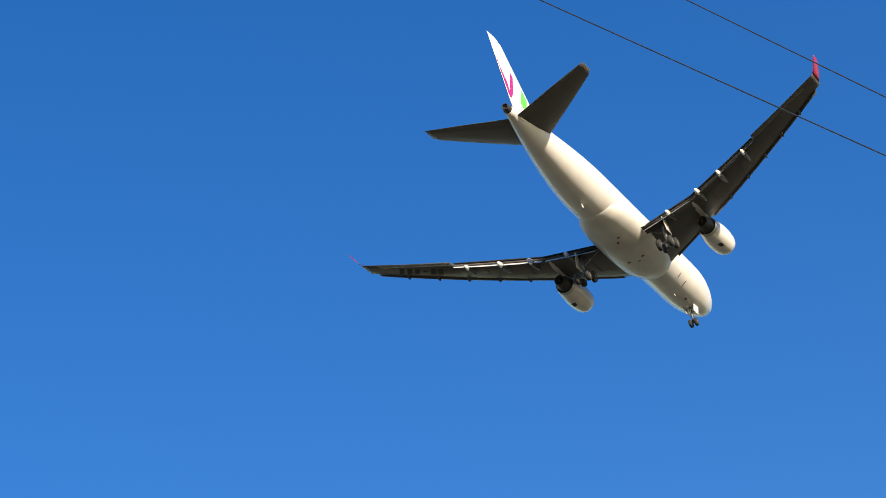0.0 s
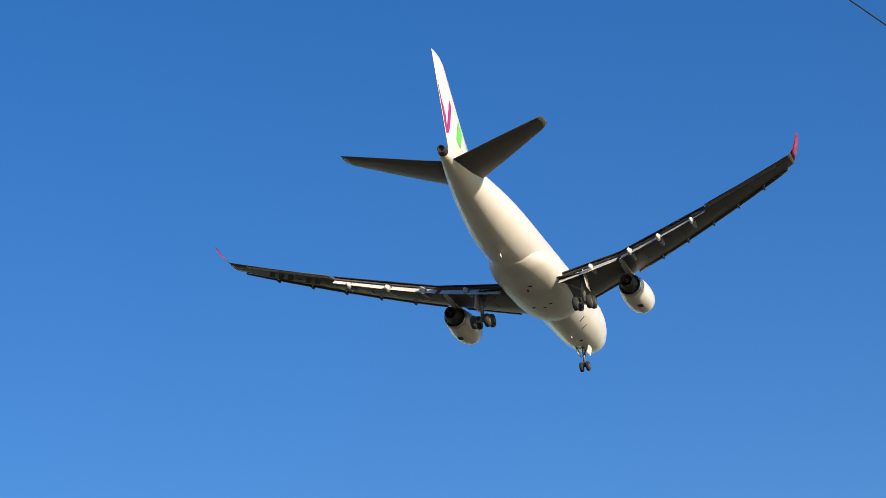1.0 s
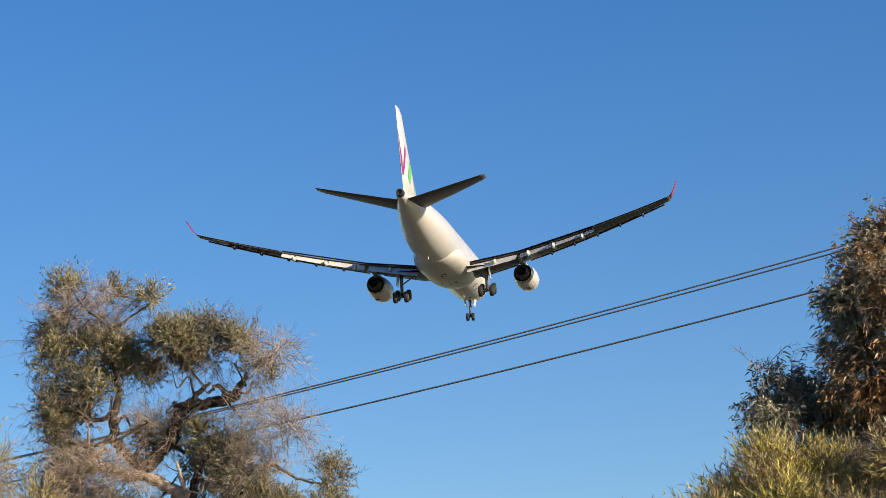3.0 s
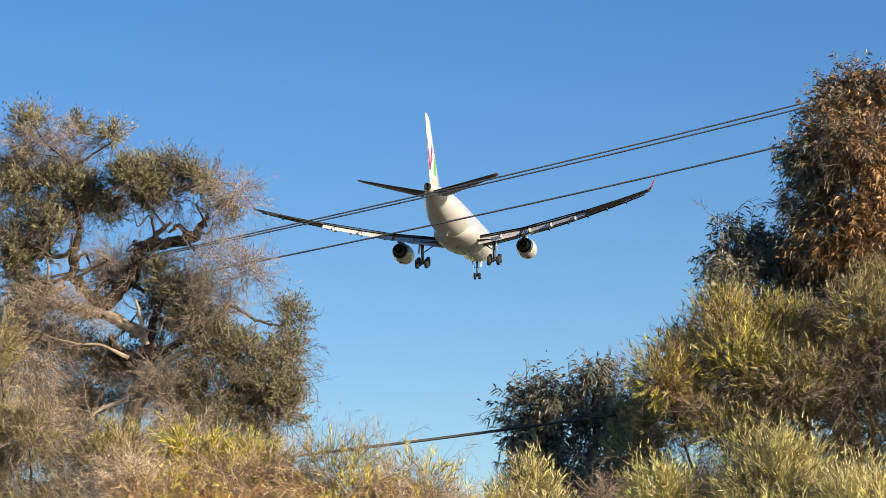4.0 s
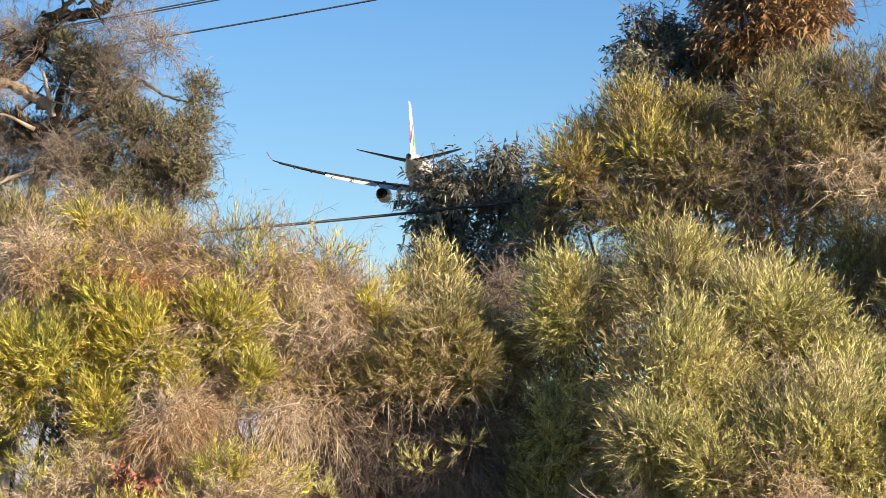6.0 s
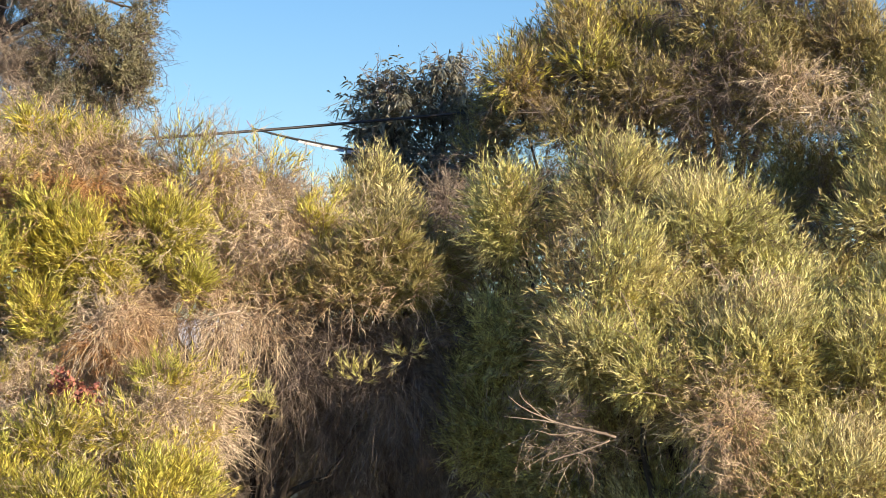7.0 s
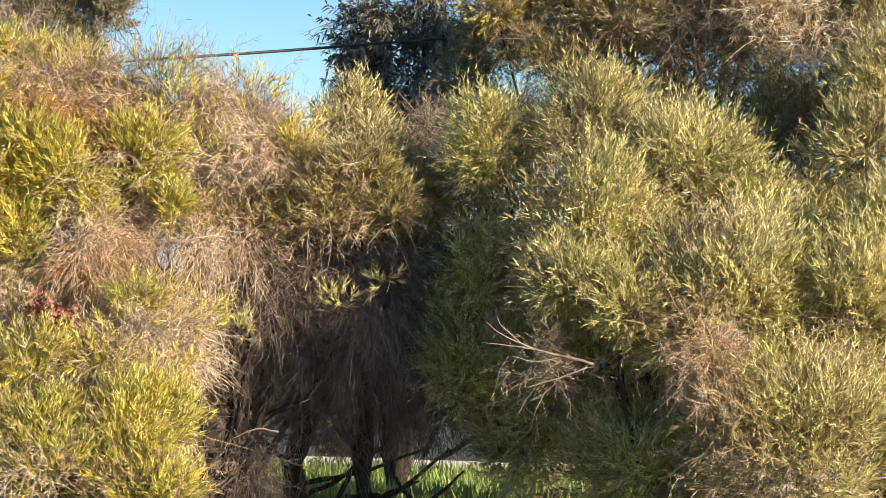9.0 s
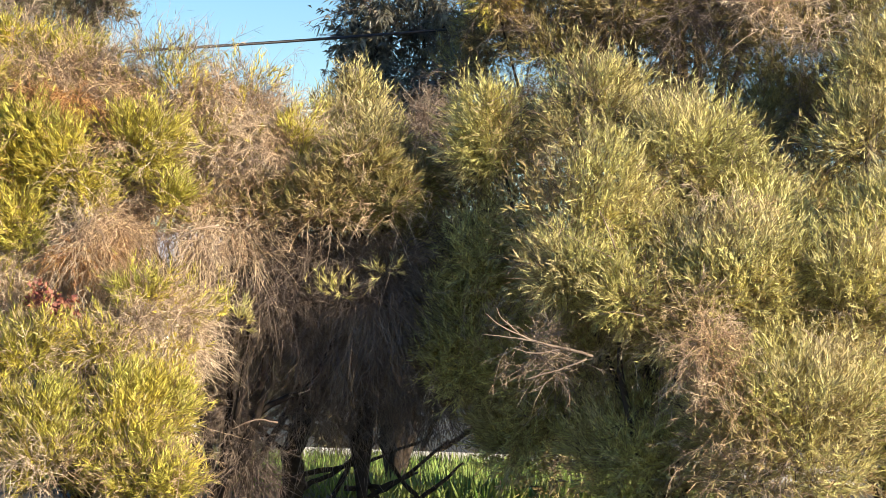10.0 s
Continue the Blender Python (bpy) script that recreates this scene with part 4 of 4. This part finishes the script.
    under(part("back_foliage", sprig_mesh("back_foliage", P, D, rng, **kw), TEATREE, t, "olive-brown leaves behind the limbs", "stuff"), base)
    P, D = scatter(TEA_LOW_CLUMPS, 420, rng, inner=0.3, rough=0.3)
    under(part("lower_foliage", sprig_mesh("lower_foliage", P, D, rng, **kw), TEATREE, t, "grey-green lower clumps", "stuff"), base)
    P, D = scatter(TEA_LOW_CLUMPS + TEA_CLUMPS + TEA_FILL, 80, rng, inner=0.1, rough=0.3)
    under(part("inner_twig_mass", twig_mesh("inner_twig_mass", P, D, rng, length=(0.3, 0.6), forks=7, up=-0.1, r=0.006), GREYTWIG, t, "dark twigs inside the clumps", "stuff"), base)
    P, D = scatter(TEA_BARE, 210, rng, inner=0.1, rough=0.5, split=12)
    under(part("twig_mass", twig_mesh("twig_mass", P, D, rng, length=(0.35, 0.75), forks=8, r=0.005), PALETWIG, t, "fine bare bleached twigs", "stuff"), base)
    P, D = scatter(TEA_STRAW, 200, rng, inner=0.2)
    under(part("dry_twig_mass", twig_mesh("dry_twig_mass", P, D, rng, length=(0.35, 0.7), forks=7, up=0.1, sag=1.0, r=0.007), PALETWIG, t, "straw-brown hanging dead twigs", "stuff"), base)


build_tea_tree()


# ---- overhead wires ----
def wire(a, b, sag, r, label, material=WIRE, name="power_line"):
    """A hanging wire from a to b, wider than the view."""
    a, b = Vector(a), Vector(b)
    pts = [a.lerp(b, k / 24) - Vector((0, 0, sag * 4 * (k / 24) * (1 - k / 24))) for k in range(25)]
    mid = pts[12].copy()
    ob = part(name, tube([p - mid for p in pts], [r] * 25, 8), material, smooth=True)
    ob.location = mid
    tagged(ob, label, "power line", "overhead wires")


wire((-21.48, 57.70, 12.10), (6.11, 50.20, 15.33), 0.25, 0.016, "thin weathered overhead power wire", WIRE)
wire((-21.59, 58.00, 12.14), (6.13, 50.50, 15.29), 0.25, 0.016, "thin weathered overhead power wire", WIRE)
wire((-19.92, 56.70, 11.60), (5.24, 49.20, 14.13), 0.25, 0.018, "thin weathered overhead power wire", WIRE)
wire((-9.39, 36.60, 5.89), (-3.11, 40.80, 7.01), 0.03, 0.021, "thick black overhead service cable", CABLE)
wire((-8.73, 18.60, 20.00), (-0.13, 16.90, 9.00), 0.02, 0.0055, "dark overhead wire near the viewer", CABLE)
wire((-6.84, 18.36, 18.70), (-0.66, 17.44, 10.27), 0.01, 0.005, "dark overhead wire near the viewer", CABLE)


# ---- the aircraft: x to its right wing, y forward, z up, origin on the body's axis ----
Y0 = 30.0      # the nose lies this far ahead of the origin


def ring(y, r, z, n=40, rx=None):
    return [((rx or r) * math.cos(2 * math.pi * k / n), y + Y0, z + r * math.sin(2 * math.pi * k / n)) for k in range(n)]


def le(x):
    return -18.2 - (x - 2.8) * 0.633


def te(x):
    return -29.8 - (x - 2.8) * 0.06 if x < 9.6 else -30.21 - (x - 9.6) * 0.375


def wz(x):
    s = (x - 2.8) / 26.2
    return -1.75 + 2.35 * s + 2.1 * s * abs(s)


def foil(x, y_le, y_te, z, thick, upright=False, droop=0.0):
    """One wing section; with upright, x is the height."""
    s = (0, 0.015, 0.06, 0.18, 0.4, 0.7, 1.0)
    h = (0, 0.22, 0.42, 0.72, 0.95, 0.62, 0.05)
    c, out = y_le - y_te, []
    for a, b in [(a, b) for a, b in zip(s, h)] + [(a, -b * 0.8) for a, b in zip(s[-1:0:-1], h[-1:0:-1])]:
        y, dz = y_le - a * c + Y0, b * thick * 0.5 - droop * a
        out.append((dz, y, x) if upright else (x, y, z + dz))
    return out


def mirrored(bm, side):
    if side < 0:
        bmesh.ops.scale(bm, vec=(-1, 1, 1), verts=bm.verts)
        bmesh.ops.reverse_faces(bm, faces=bm.faces)
    return bm


def rod(a, b, r, sides=10, r2=None):
    return tube([a, b], [r, r2 if r2 is not None else r], sides)


def wheel(parent, at, r, w):
    """A tyre with a rounded tread and its hub."""
    prof = [(r * 0.5, -w * 0.5), (r * 0.86, -w * 0.5), (r * 0.97, -w * 0.36), (r, -w * 0.15), (r, w * 0.15), (r * 0.97, w * 0.36), (r * 0.86, w * 0.5), (r * 0.5, w * 0.5)]
    n = 20
    rings = [[(at[0] + x, at[1] + q * math.cos(2 * math.pi * k / n), at[2] + q * math.sin(2 * math.pi * k / n)) for k in range(n)] for q, x in prof]
    wh = part("wheel", loft(rings), TYRE, parent, "black rubber tyre", smooth=True)
    part("hub", rod((at[0] - w * 0.52, at[1], at[2]), (at[0] + w * 0.52, at[1], at[2]), r * 0.42, 14), STEEL, wh, "grey metal hub")


def lit_above_dark_below(ob):
    """Pale on the upper faces as if sunlit, shade-darkened wing grey on the lower."""
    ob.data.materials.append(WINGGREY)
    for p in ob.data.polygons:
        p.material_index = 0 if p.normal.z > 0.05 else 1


def build_wing(plane, side):
    cut = 0.83          # where the flaps begin, in parts of the chord
    def tail(x):
        return le(x) + (te(x) - le(x)) * cut
    secs = [foil(x, le(x), tail(x), wz(x), (le(x) - te(x)) * 0.125) for x in (1.2, 2.8, 6, 9.6, 14, 19.5)]
    secs += [foil(x, le(x), te(x), wz(x), (le(x) - te(x)) * 0.11) for x in (19.55, 24, 27.5, 28.7, 29.1)]
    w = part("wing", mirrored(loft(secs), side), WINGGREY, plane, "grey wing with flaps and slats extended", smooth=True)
    # flaps, lowered
    for a, b in ((3.1, 9.3), (9.75, 14.4), (14.5, 19.4)):
        rows = []
        for x in np.linspace(a, b, 4):
            c = (le(x) - te(x)) * 0.20
            f = foil(0, 0, -c, 0, c * 0.16)
            y0, z0 = tail(x) + 0.25, wz(x) - (le(x) - te(x)) * 0.012 - 0.10
            an = radians(31)
            rows.append([(x, y0 + Y0 + (p[1] - Y0) * math.cos(an) + p[2] * math.sin(an), z0 + (p[1] - Y0) * math.sin(an) + p[2] * math.cos(an)) for p in f])
        lit_above_dark_below(part("flap", mirrored(loft(rows), side), WINGPALE, w, "flap lowered for landing, coloured as lit above and shaded below"))
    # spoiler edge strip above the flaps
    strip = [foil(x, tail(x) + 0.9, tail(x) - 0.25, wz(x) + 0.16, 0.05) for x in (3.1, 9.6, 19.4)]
    lit_above_dark_below(part("spoiler_panel", mirrored(loft(strip), side), WINGPALE, w))
    # aileron joint and drooped aileron
    ail = [foil(x, te(x) + 0.9, te(x) - 0.12, wz(x) - 0.06, 0.16, droop=0.12) for x in (19.9, 27.4)]
    part("aileron", mirrored(loft(ail), side), WINGGREY, w)
    # slats with gaps between them, let down ahead of the leading edge
    for a, b in ((3.6, 8.6), (10.3, 13.2), (13.35, 16.3), (16.45, 19.4), (19.55, 22.4), (22.55, 25.4), (25.55, 28.3)):
        rows = []
        for x in (a, b):
            c = (le(x) - te(x)) * 0.10 + 0.15
            rows.append([(q[0], q[1], q[2] - 0.10 - 0.18 * (q[1] - Y0 - le(x))) for q in foil(x, le(x) + 0.22, le(x) + 0.22 - c, wz(x) - 0.05, 0.20)])
        part("slat", mirrored(loft(rows), side), WINGGREY, w, smooth=True)
        part("slat_gap", mirrored(loft([foil(x, le(x) + 0.02, le(x) - 0.32, wz(x) - 0.16, 0.14) for x in (a + 0.08, b - 0.08)]), side), DARKGAP, w, "dark gap behind the slat")
    for x in (9.45, 13.27, 16.37, 19.47, 22.47, 25.47):
        part("slat_track", mirrored(loft([[(x + dx, le(x) + 0.1 + Y0 + dy, wz(x) - 0.32 + dz) for dx, dz in ((-0.09, -0.09), (0.09, -0.09), (0.09, 0.09), (-0.09, 0.09))] for dy in (0.1, -0.7)]), side), WINGGREY, w)
    # flap track fairings
    for x, L, r in ((6.6, 3.6, 0.30), (10.9, 4.2, 0.34), (14.2, 4.0, 0.33), (17.9, 3.6, 0.30)):
        y1 = te(x) + 2.0
        rows = []
        for s, q in ((0, 0.06), (0.12, 0.55), (0.35, 0.95), (0.6, 1.0), (0.72, 0.95), (0.88, 0.75), (0.97, 0.42), (1.0, 0.12)):
            y = y1 + L * 0.35 - s * L
            z = wz(x) - 0.40 - 0.55 * max(0, s - 0.45) - 0.1
            rows.append([(x + r * q * 0.8 * math.cos(2 * math.pi * k / 12), y + Y0, z + r * q * 1.25 * math.sin(2 * math.pi * k / 12)) for k in range(12)])
        part("flap_fairing", mirrored(loft(rows[:5]), side), WINGGREY, w, "grey flap track fairing", smooth=True)
        part("fairing_tail", mirrored(loft(rows[4:]), side), WHITE, w, "white tail of the flap fairing", smooth=True)
    # winglet
    rows = []
    for s in (0, 0.25, 0.6, 1.0):
        x, z = 29.05 + 1.05 * s ** 0.8, wz(29.1) + 1.55 * s ** 1.2
        a, b = le(29.1) - 0.3 - 2.3 * s, te(29.1) - 1.35 * s
        rows.append(foil(x, a, b, z, 0.12 * (1 - 0.6 * s)))
    part("winglet", mirrored(loft(rows), side), REDP, w, "magenta-red raised winglet", smooth=True)
    # seams across the underside
    for x in (5.0, 12.0, 16.5, 21.5, 24.5):
        y = (le(x) * 0.55 + te(x) * 0.45) + Y0
        c = le(x) - te(x)
        part("panel_seam", mirrored(box(0.05, c * 0.34, 0.02, (x, y, wz(x) - c * 0.125 * 0.39)), side), DARKGAP, w)
    if side < 0:
        # registration under the wing, as plain bars
        for k in range(6):
            x = 21.4 + k * 0.82
            c = le(x) - te(x)
            bar = box(0.55 if k != 2 else 0.4, 1.25 if k != 2 else 0.25, 0.03)
            bmesh.ops.transform(bar, matrix=pose(x, le(x) - c * 0.52 + Y0, wz(x) - c * 0.11 * 0.405, 0, 0, -25) @ pose(0, 0, 0, 0, -8, 0), verts=bar.verts)
            part("marking_bar", mirrored(bar, side), DARKGAP, w, "dark registration marking")


def build_engine(plane, side):
    cx, cz, n = 9.37, -2.85, 32
    def eng(rows):
        return loft([[(cx + r * math.cos(2 * math.pi * k / n), y + Y0, cz + r * math.sin(2 * math.pi * k / n)) for k in range(n)] for y, r in rows], caps=False)
    prof = [(-19.3, 1.06), (-18.6, 1.12), (-18.4, 1.2), (-18.5, 1.3), (-19.1, 1.42), (-20.4, 1.5), (-21.8, 1.47), (-23.2, 1.32), (-24.3, 1.16), (-24.5, 1.12), (-24.45, 1.06), (-23.4, 1.02)]
    e = part("engine", mirrored(eng(prof), side), WHITE, plane, "white jet engine nacelle", smooth=True)
    part("exhaust_liner", mirrored(eng([(-24.44, 1.06), (-23.4, 1.02), (-23.3, 0.05)]), side), EXHAUST, e, "sooty dark exhaust", smooth=True)
    part("core_nozzle", mirrored(eng([(-23.3, 0.86), (-24.6, 0.88), (-25.6, 0.72), (-26.1, 0.62), (-26.05, 0.56), (-25.2, 0.5), (-25.1, 0.05)]), side), EXHAUST, e, "sooty dark core nozzle", smooth=True)
    part("exhaust_cone", mirrored(eng([(-25.1, 0.34), (-25.8, 0.26), (-26.5, 0.05)]), side), EXHAUST, e, smooth=True)
    part("nozzle_rim", mirrored(eng([(-24.1, 1.2), (-24.52, 1.13), (-24.52, 1.065), (-24.1, 1.06)]), side), METAL, e, "bare metal nozzle rim", smooth=True)
    part("fan", mirrored(eng([(-19.3, 1.07), (-19.35, 0.3), (-18.8, 0.02)]), side), EXHAUST, e)
    part("cowl_mark", mirrored(box(0.55, 0.9, 0.03, (cx + 0.3, -21.6 + Y0, cz - 1.455)), side), DARKGAP, e, "dark vent mark on the cowl")
    rows = []
    for s in (0, 0.15, 0.5, 0.85, 1.0):
        y = -19.8 - 8.4 * s
        zt = wz(cx) - 0.15
        zb = cz + 1.25 if s < 0.55 else cz + 1.25 + (s - 0.55) * 1.9
        w = 0.28 if 0.1 < s < 0.9 else 0.06
        rows.append([(cx - w, y + Y0, min(zb, zt - 0.1)), (cx + w, y + Y0, min(zb, zt - 0.1)), (cx + w, y + Y0, zt), (cx - w, y + Y0, zt)])
    part("pylon", mirrored(loft(rows), side), FAIRING, e, "grey-white engine pylon")


def build_tail(plane):
    for side in (1, -1):
        secs = [foil(0.6, -49.6, -56.9, 0.85, 0.75), foil(1.5, -50.3, -57.1, 1.0, 0.70), foil(5.5, -53.2, -58.0, 1.75, 0.45), foil(9.2, -55.9, -58.6, 2.5, 0.24), foil(9.75, -56.7, -58.65, 2.62, 0.12)]
        part("tailplane", mirrored(loft(secs), side), WINGGREY, plane, "grey tailplane, darkened for its shaded underside", smooth=True)
    h0, h1 = 2.0, 11.5
    def fle(h):
        return -46.9 - (h - h0) * 0.905
    def fte(h):
        return -56.0 - (h - h0) * 0.285
    secs = [foil(h, fle(h), fte(h), 0, 0.95 - 0.06 * (h - h0), True) for h in (h0, 4, 6, 8, 10, 11.0)]
    secs.append(foil(11.5, fle(11.5) - 0.6, fte(11.5), 0, 0.2, True))
    fin = part("fin", loft(secs), WHITE, plane, "white tail fin with coloured flashes", smooth=True)
    fil = [foil(h, -43.5 - (h - 1.6) * 3.0, -50, 0, 0.4, True) for h in (2.0, 3.2)]
    part("fin_fillet", loft(fil), WHITE, fin, smooth=True)
    def flash(hs, us_low, us_high, material, label):
        """A painted band on both faces of the fin: heights, and how far it reaches from the trailing edge."""
        for s in (1, -1):
            V = []
            for h in np.linspace(hs[0], hs[-1], 14):
                z = h0 + 0.6 + h * (h1 - h0 - 0.6)
                for k in range(6):
                    u = np.interp(h, hs, us_low) + (np.interp(h, hs, us_high) - np.interp(h, hs, us_low)) * k / 5
                    t = 0.95 - 0.06 * (z - h0)
                    half = np.interp(1 - u, (0, 0.015, 0.06, 0.18, 0.4, 0.7, 1.0), (0, 0.22, 0.42, 0.72, 0.95, 0.62, 0.05)) * t * 0.5
                    V.append((s * (half + 0.035), fte(z) + u * (fle(z) - fte(z)) + Y0, z))
            i = np.arange(14 * 6).reshape(14, 6)
            F = np.stack([i[:-1, :-1], i[:-1, 1:], i[1:, 1:], i[1:, :-1]], -1).reshape(-1, 4)
            part("colour_flash", raw_mesh("colour_flash", V, F), material, fin, label)
    flash((0.14, 0.22, 0.36, 0.52, 0.68), (0.02, 0.01, 0.01, 0.01, 0.01), (0.05, 0.08, 0.11, 0.05, 0.02), MAGENTA, "magenta flash on the fin")
    flash((0.14, 0.22, 0.38, 0.50, 0.56), (0.05, 0.08, 0.22, 0.36, 0.46), (0.07, 0.17, 0.32, 0.47, 0.47), MAGENTA, "magenta flash on the fin")
    flash((0.10, 0.16, 0.30, 0.40), (0.40, 0.34, 0.50, 0.66), (0.46, 0.50, 0.70, 0.70), GREENP, "green flash on the fin")
    flash((0.02, 0.15, 0.30), (0.66, 0.80, 0.93), (0.92, 0.94, 0.95), PALEGREEN, "mint flash on the fin")


def build_gear(plane):
    for side in (1, -1):
        x, y, zt, zb = 5.35 * side, -28.5 + Y0, -2.0, -5.35
        g = part("main_landing_gear", rod((x, y, zt), (x, y, zb), 0.24, 12, 0.2), STEEL, plane, "lowered main landing gear", smooth=True)
        part("oleo", rod((x, y, zt - 1.8), (x, y, zb), 0.14, 12), METAL, g, smooth=True)
        part("side_stay", rod((x, y, zb + 1.4), (x - side * 2.2, y + 0.2, -2.5), 0.09), STEEL, g)
        part("drag_stay", rod((x, y, zb + 1.6), (x, y + 1.9, -2.2), 0.09), STEEL, g)
        tilt = math.tan(radians(16))
        part("bogie", rod((x, y + 1.25, zb + 1.25 * tilt), (x, y - 1.25, zb - 1.25 * tilt), 0.17), STEEL, g)
        for dy in (0.99, -0.99):
            part("axle", rod((x - 0.7, y + dy, zb + dy * tilt), (x + 0.7, y + dy, zb + dy * tilt), 0.1), STEEL, g)
            for dx in (-0.7, 0.7):
                wheel(g, (x + dx, y + dy, zb + dy * tilt), 0.70, 0.50)
        door = box(0.07, 1.5, 2.0, bevel=0.02)
        bmesh.ops.transform(door, matrix=pose(x + side * 0.42, y, -3.0, 0, -side * 8, 0), verts=door.verts)
        part("gear_door", door, WHITE, g, "white gear door")
        well = box(2.6, 2.0, 0.05, (side * 4.2, y + 0.2, wz(4.2) - 0.72), 0.01)
        part("wheel_well", well, DARKGAP, g, "dark open wheel well")
    y = -6.9 + Y0
    g = part("nose_landing_gear", rod((0, y, -2.3), (0, y - 0.1, -4.95), 0.15, 12, 0.12), STEEL, plane, "lowered nose landing gear", smooth=True)
    part("drag_stay", rod((0, y, -3.9), (0, y + 1.3, -2.6), 0.07), STEEL, g)
    part("axle", rod((-0.36, y - 0.1, -4.95), (0.36, y - 0.1, -4.95), 0.08), STEEL, g)
    for dx in (-0.36, 0.36):
        wheel(g, (dx, y - 0.1, -4.95), 0.53, 0.36)
    part("landing_light", rod((0, y + 0.1, -3.6), (0, y + 0.3, -3.6), 0.22, 14), METAL, g)
    for s in (-1, 1):
        door = box(0.05, 1.6, 0.95, bevel=0.02)
        bmesh.ops.transform(door, matrix=pose(s * 0.62, y + 0.3, -3.05, 0, s * 14, 0), verts=door.verts)
        part("gear_door", door, WHITE, g, "white gear door")


def build_aircraft():
    plane = thing("airliner", (0, 0, 0), "white wide-body twin-jet airliner with wheels and flaps down", "airplane")
    body = [(-0.02, 0.06, -0.55), (-0.4, 0.7, -0.52), (-1.1, 1.2, -0.44), (-2.4, 1.78, -0.32), (-4, 2.24, -0.18), (-6, 2.62, -0.06), (-8, 2.79, 0), (-10, 2.82, 0),
            (-16, 2.82, 0), (-22, 2.82, 0), (-28, 2.82, 0), (-34, 2.82, 0), (-37.5, 2.82, 0), (-40, 2.76, 0.05), (-43, 2.58, 0.2), (-46, 2.28, 0.42), (-49, 1.92, 0.66), (-52, 1.48, 0.88), (-55, 1.0, 1.1), (-57.2, 0.62, 1.24), (-58.5, 0.40, 1.3)]
    f = part("fuselage", loft([ring(y, r, z) for y, r, z in body]), WHITE, plane, "white fuselage", smooth=True)
    fair = [(-16.6, 1.3, -1.7, 0.9), (-18, 2.3, -1.7, 1.35), (-20, 2.95, -1.65, 1.68), (-23, 3.2, -1.6, 1.86), (-28, 3.25, -1.6, 1.9), (-31.5, 3.15, -1.6, 1.82), (-34, 2.8, -1.6, 1.6), (-36, 2.1, -1.65, 1.28), (-37.4, 1.2, -1.7, 1.0)]
    part("belly_fairing", loft([ring(y, r, z, 36, rx) for y, rx, z, r in fair]), FAIRING, plane, "off-white belly fairing", smooth=True)
    part("exhaust_ring", loft([ring(-58.0, 0.5, 1.28, 24), ring(-58.5, 0.43, 1.3, 24), ring(-58.8, 0.38, 1.3, 24), ring(-58.8, 0.30, 1.3, 24), ring(-58.6, 0.28, 1.3, 24)]), EXHAUST, f, "dark tail exhaust")
    # doors, seams, lights and aerials under the belly
    for y, a, w, d in ((-41.5, -62, 0.9, 0.16), (-44.5, -50, 0.12, 1.3), (-12.5, -55, 0.7, 0.12), (-14.5, -48, 0.7, 0.12), (-9.5, -80, 0.3, 0.3)):
        k = [b for b in body if b[0] <= y][0]
        m = box(w, d, 0.03)
        an = radians(a)
        bmesh.ops.transform(m, matrix=Matrix.Translation(((k[1] + 0.012) * math.cos(an), y + Y0, k[2] + (k[1] + 0.012) * math.sin(an))) @ pose(0, 0, 0, 0, 90 - a, 0), verts=m.verts)
        part("service_hatch", m, DARKGAP, f)
    for x, y in ((-0.9, -24.5), (0.2, -24.0), (1.0, -24.8), (0.5, -31)):
        part("intake_vent", box(0.35, 0.18, 0.06, (x, y + Y0, -3.46), 0.01), DARKGAP, f)
    part("beacon", box(0.2, 0.35, 0.2, (0, -30 + Y0, -3.52), 0.05), LAMPRED, f, "red beacon")
    for y in (-12, -40):
        part("blade_aerial", box(0.05, 0.45, 0.42, (0, y + Y0, -2.95), 0.015), WHITE, f)
    for side in (1, -1):
        build_wing(plane, side)
        build_engine(plane, side)
    build_tail(plane)
    build_gear(plane)
    return plane


airliner = build_aircraft()


def motions():
    rows = [(0, -79.3, 256.6, 172.9, 3.10, 1.10, 0.75),
            (0.5, -66.0, 239.0, 128.4, 2.83, 1.06, 0.68),
            (1, -59.2, 245.4, 111.7, 3.19, 1.24, 0.56),
            (1.5, -53.1, 254.7, 99.2, 3.24, 1.28, 0.50),
            (2, -50.0, 270.7, 91.7, 3.28, 1.31, 0.44),
            (2.2, -48.6, 276.7, 89.0, 3.35, 0.94, 0.30),
            (3.5, -51.3, 356.6, 83.3, 3.3, 0, 0), (4, -52.9, 388.8, 81.4, 3.2, 0, 0), (4.5, -54.4, 422.6, 79.8, 2.9, 0, 0), (5, -56.0, 455.4, 78.0, 2.8, 0, 0),
            (5.5, -57.6, 488.4, 76.2, 2.8, 0, 0), (6.8, -61.6, 574.0, 71.7, 2.8, 0, 0), (10, -71.7, 785.0, 60.0, 2.8, 0, 0)]
    walk(airliner, [(t, pose(*r)) for t, *r in rows])


motions()
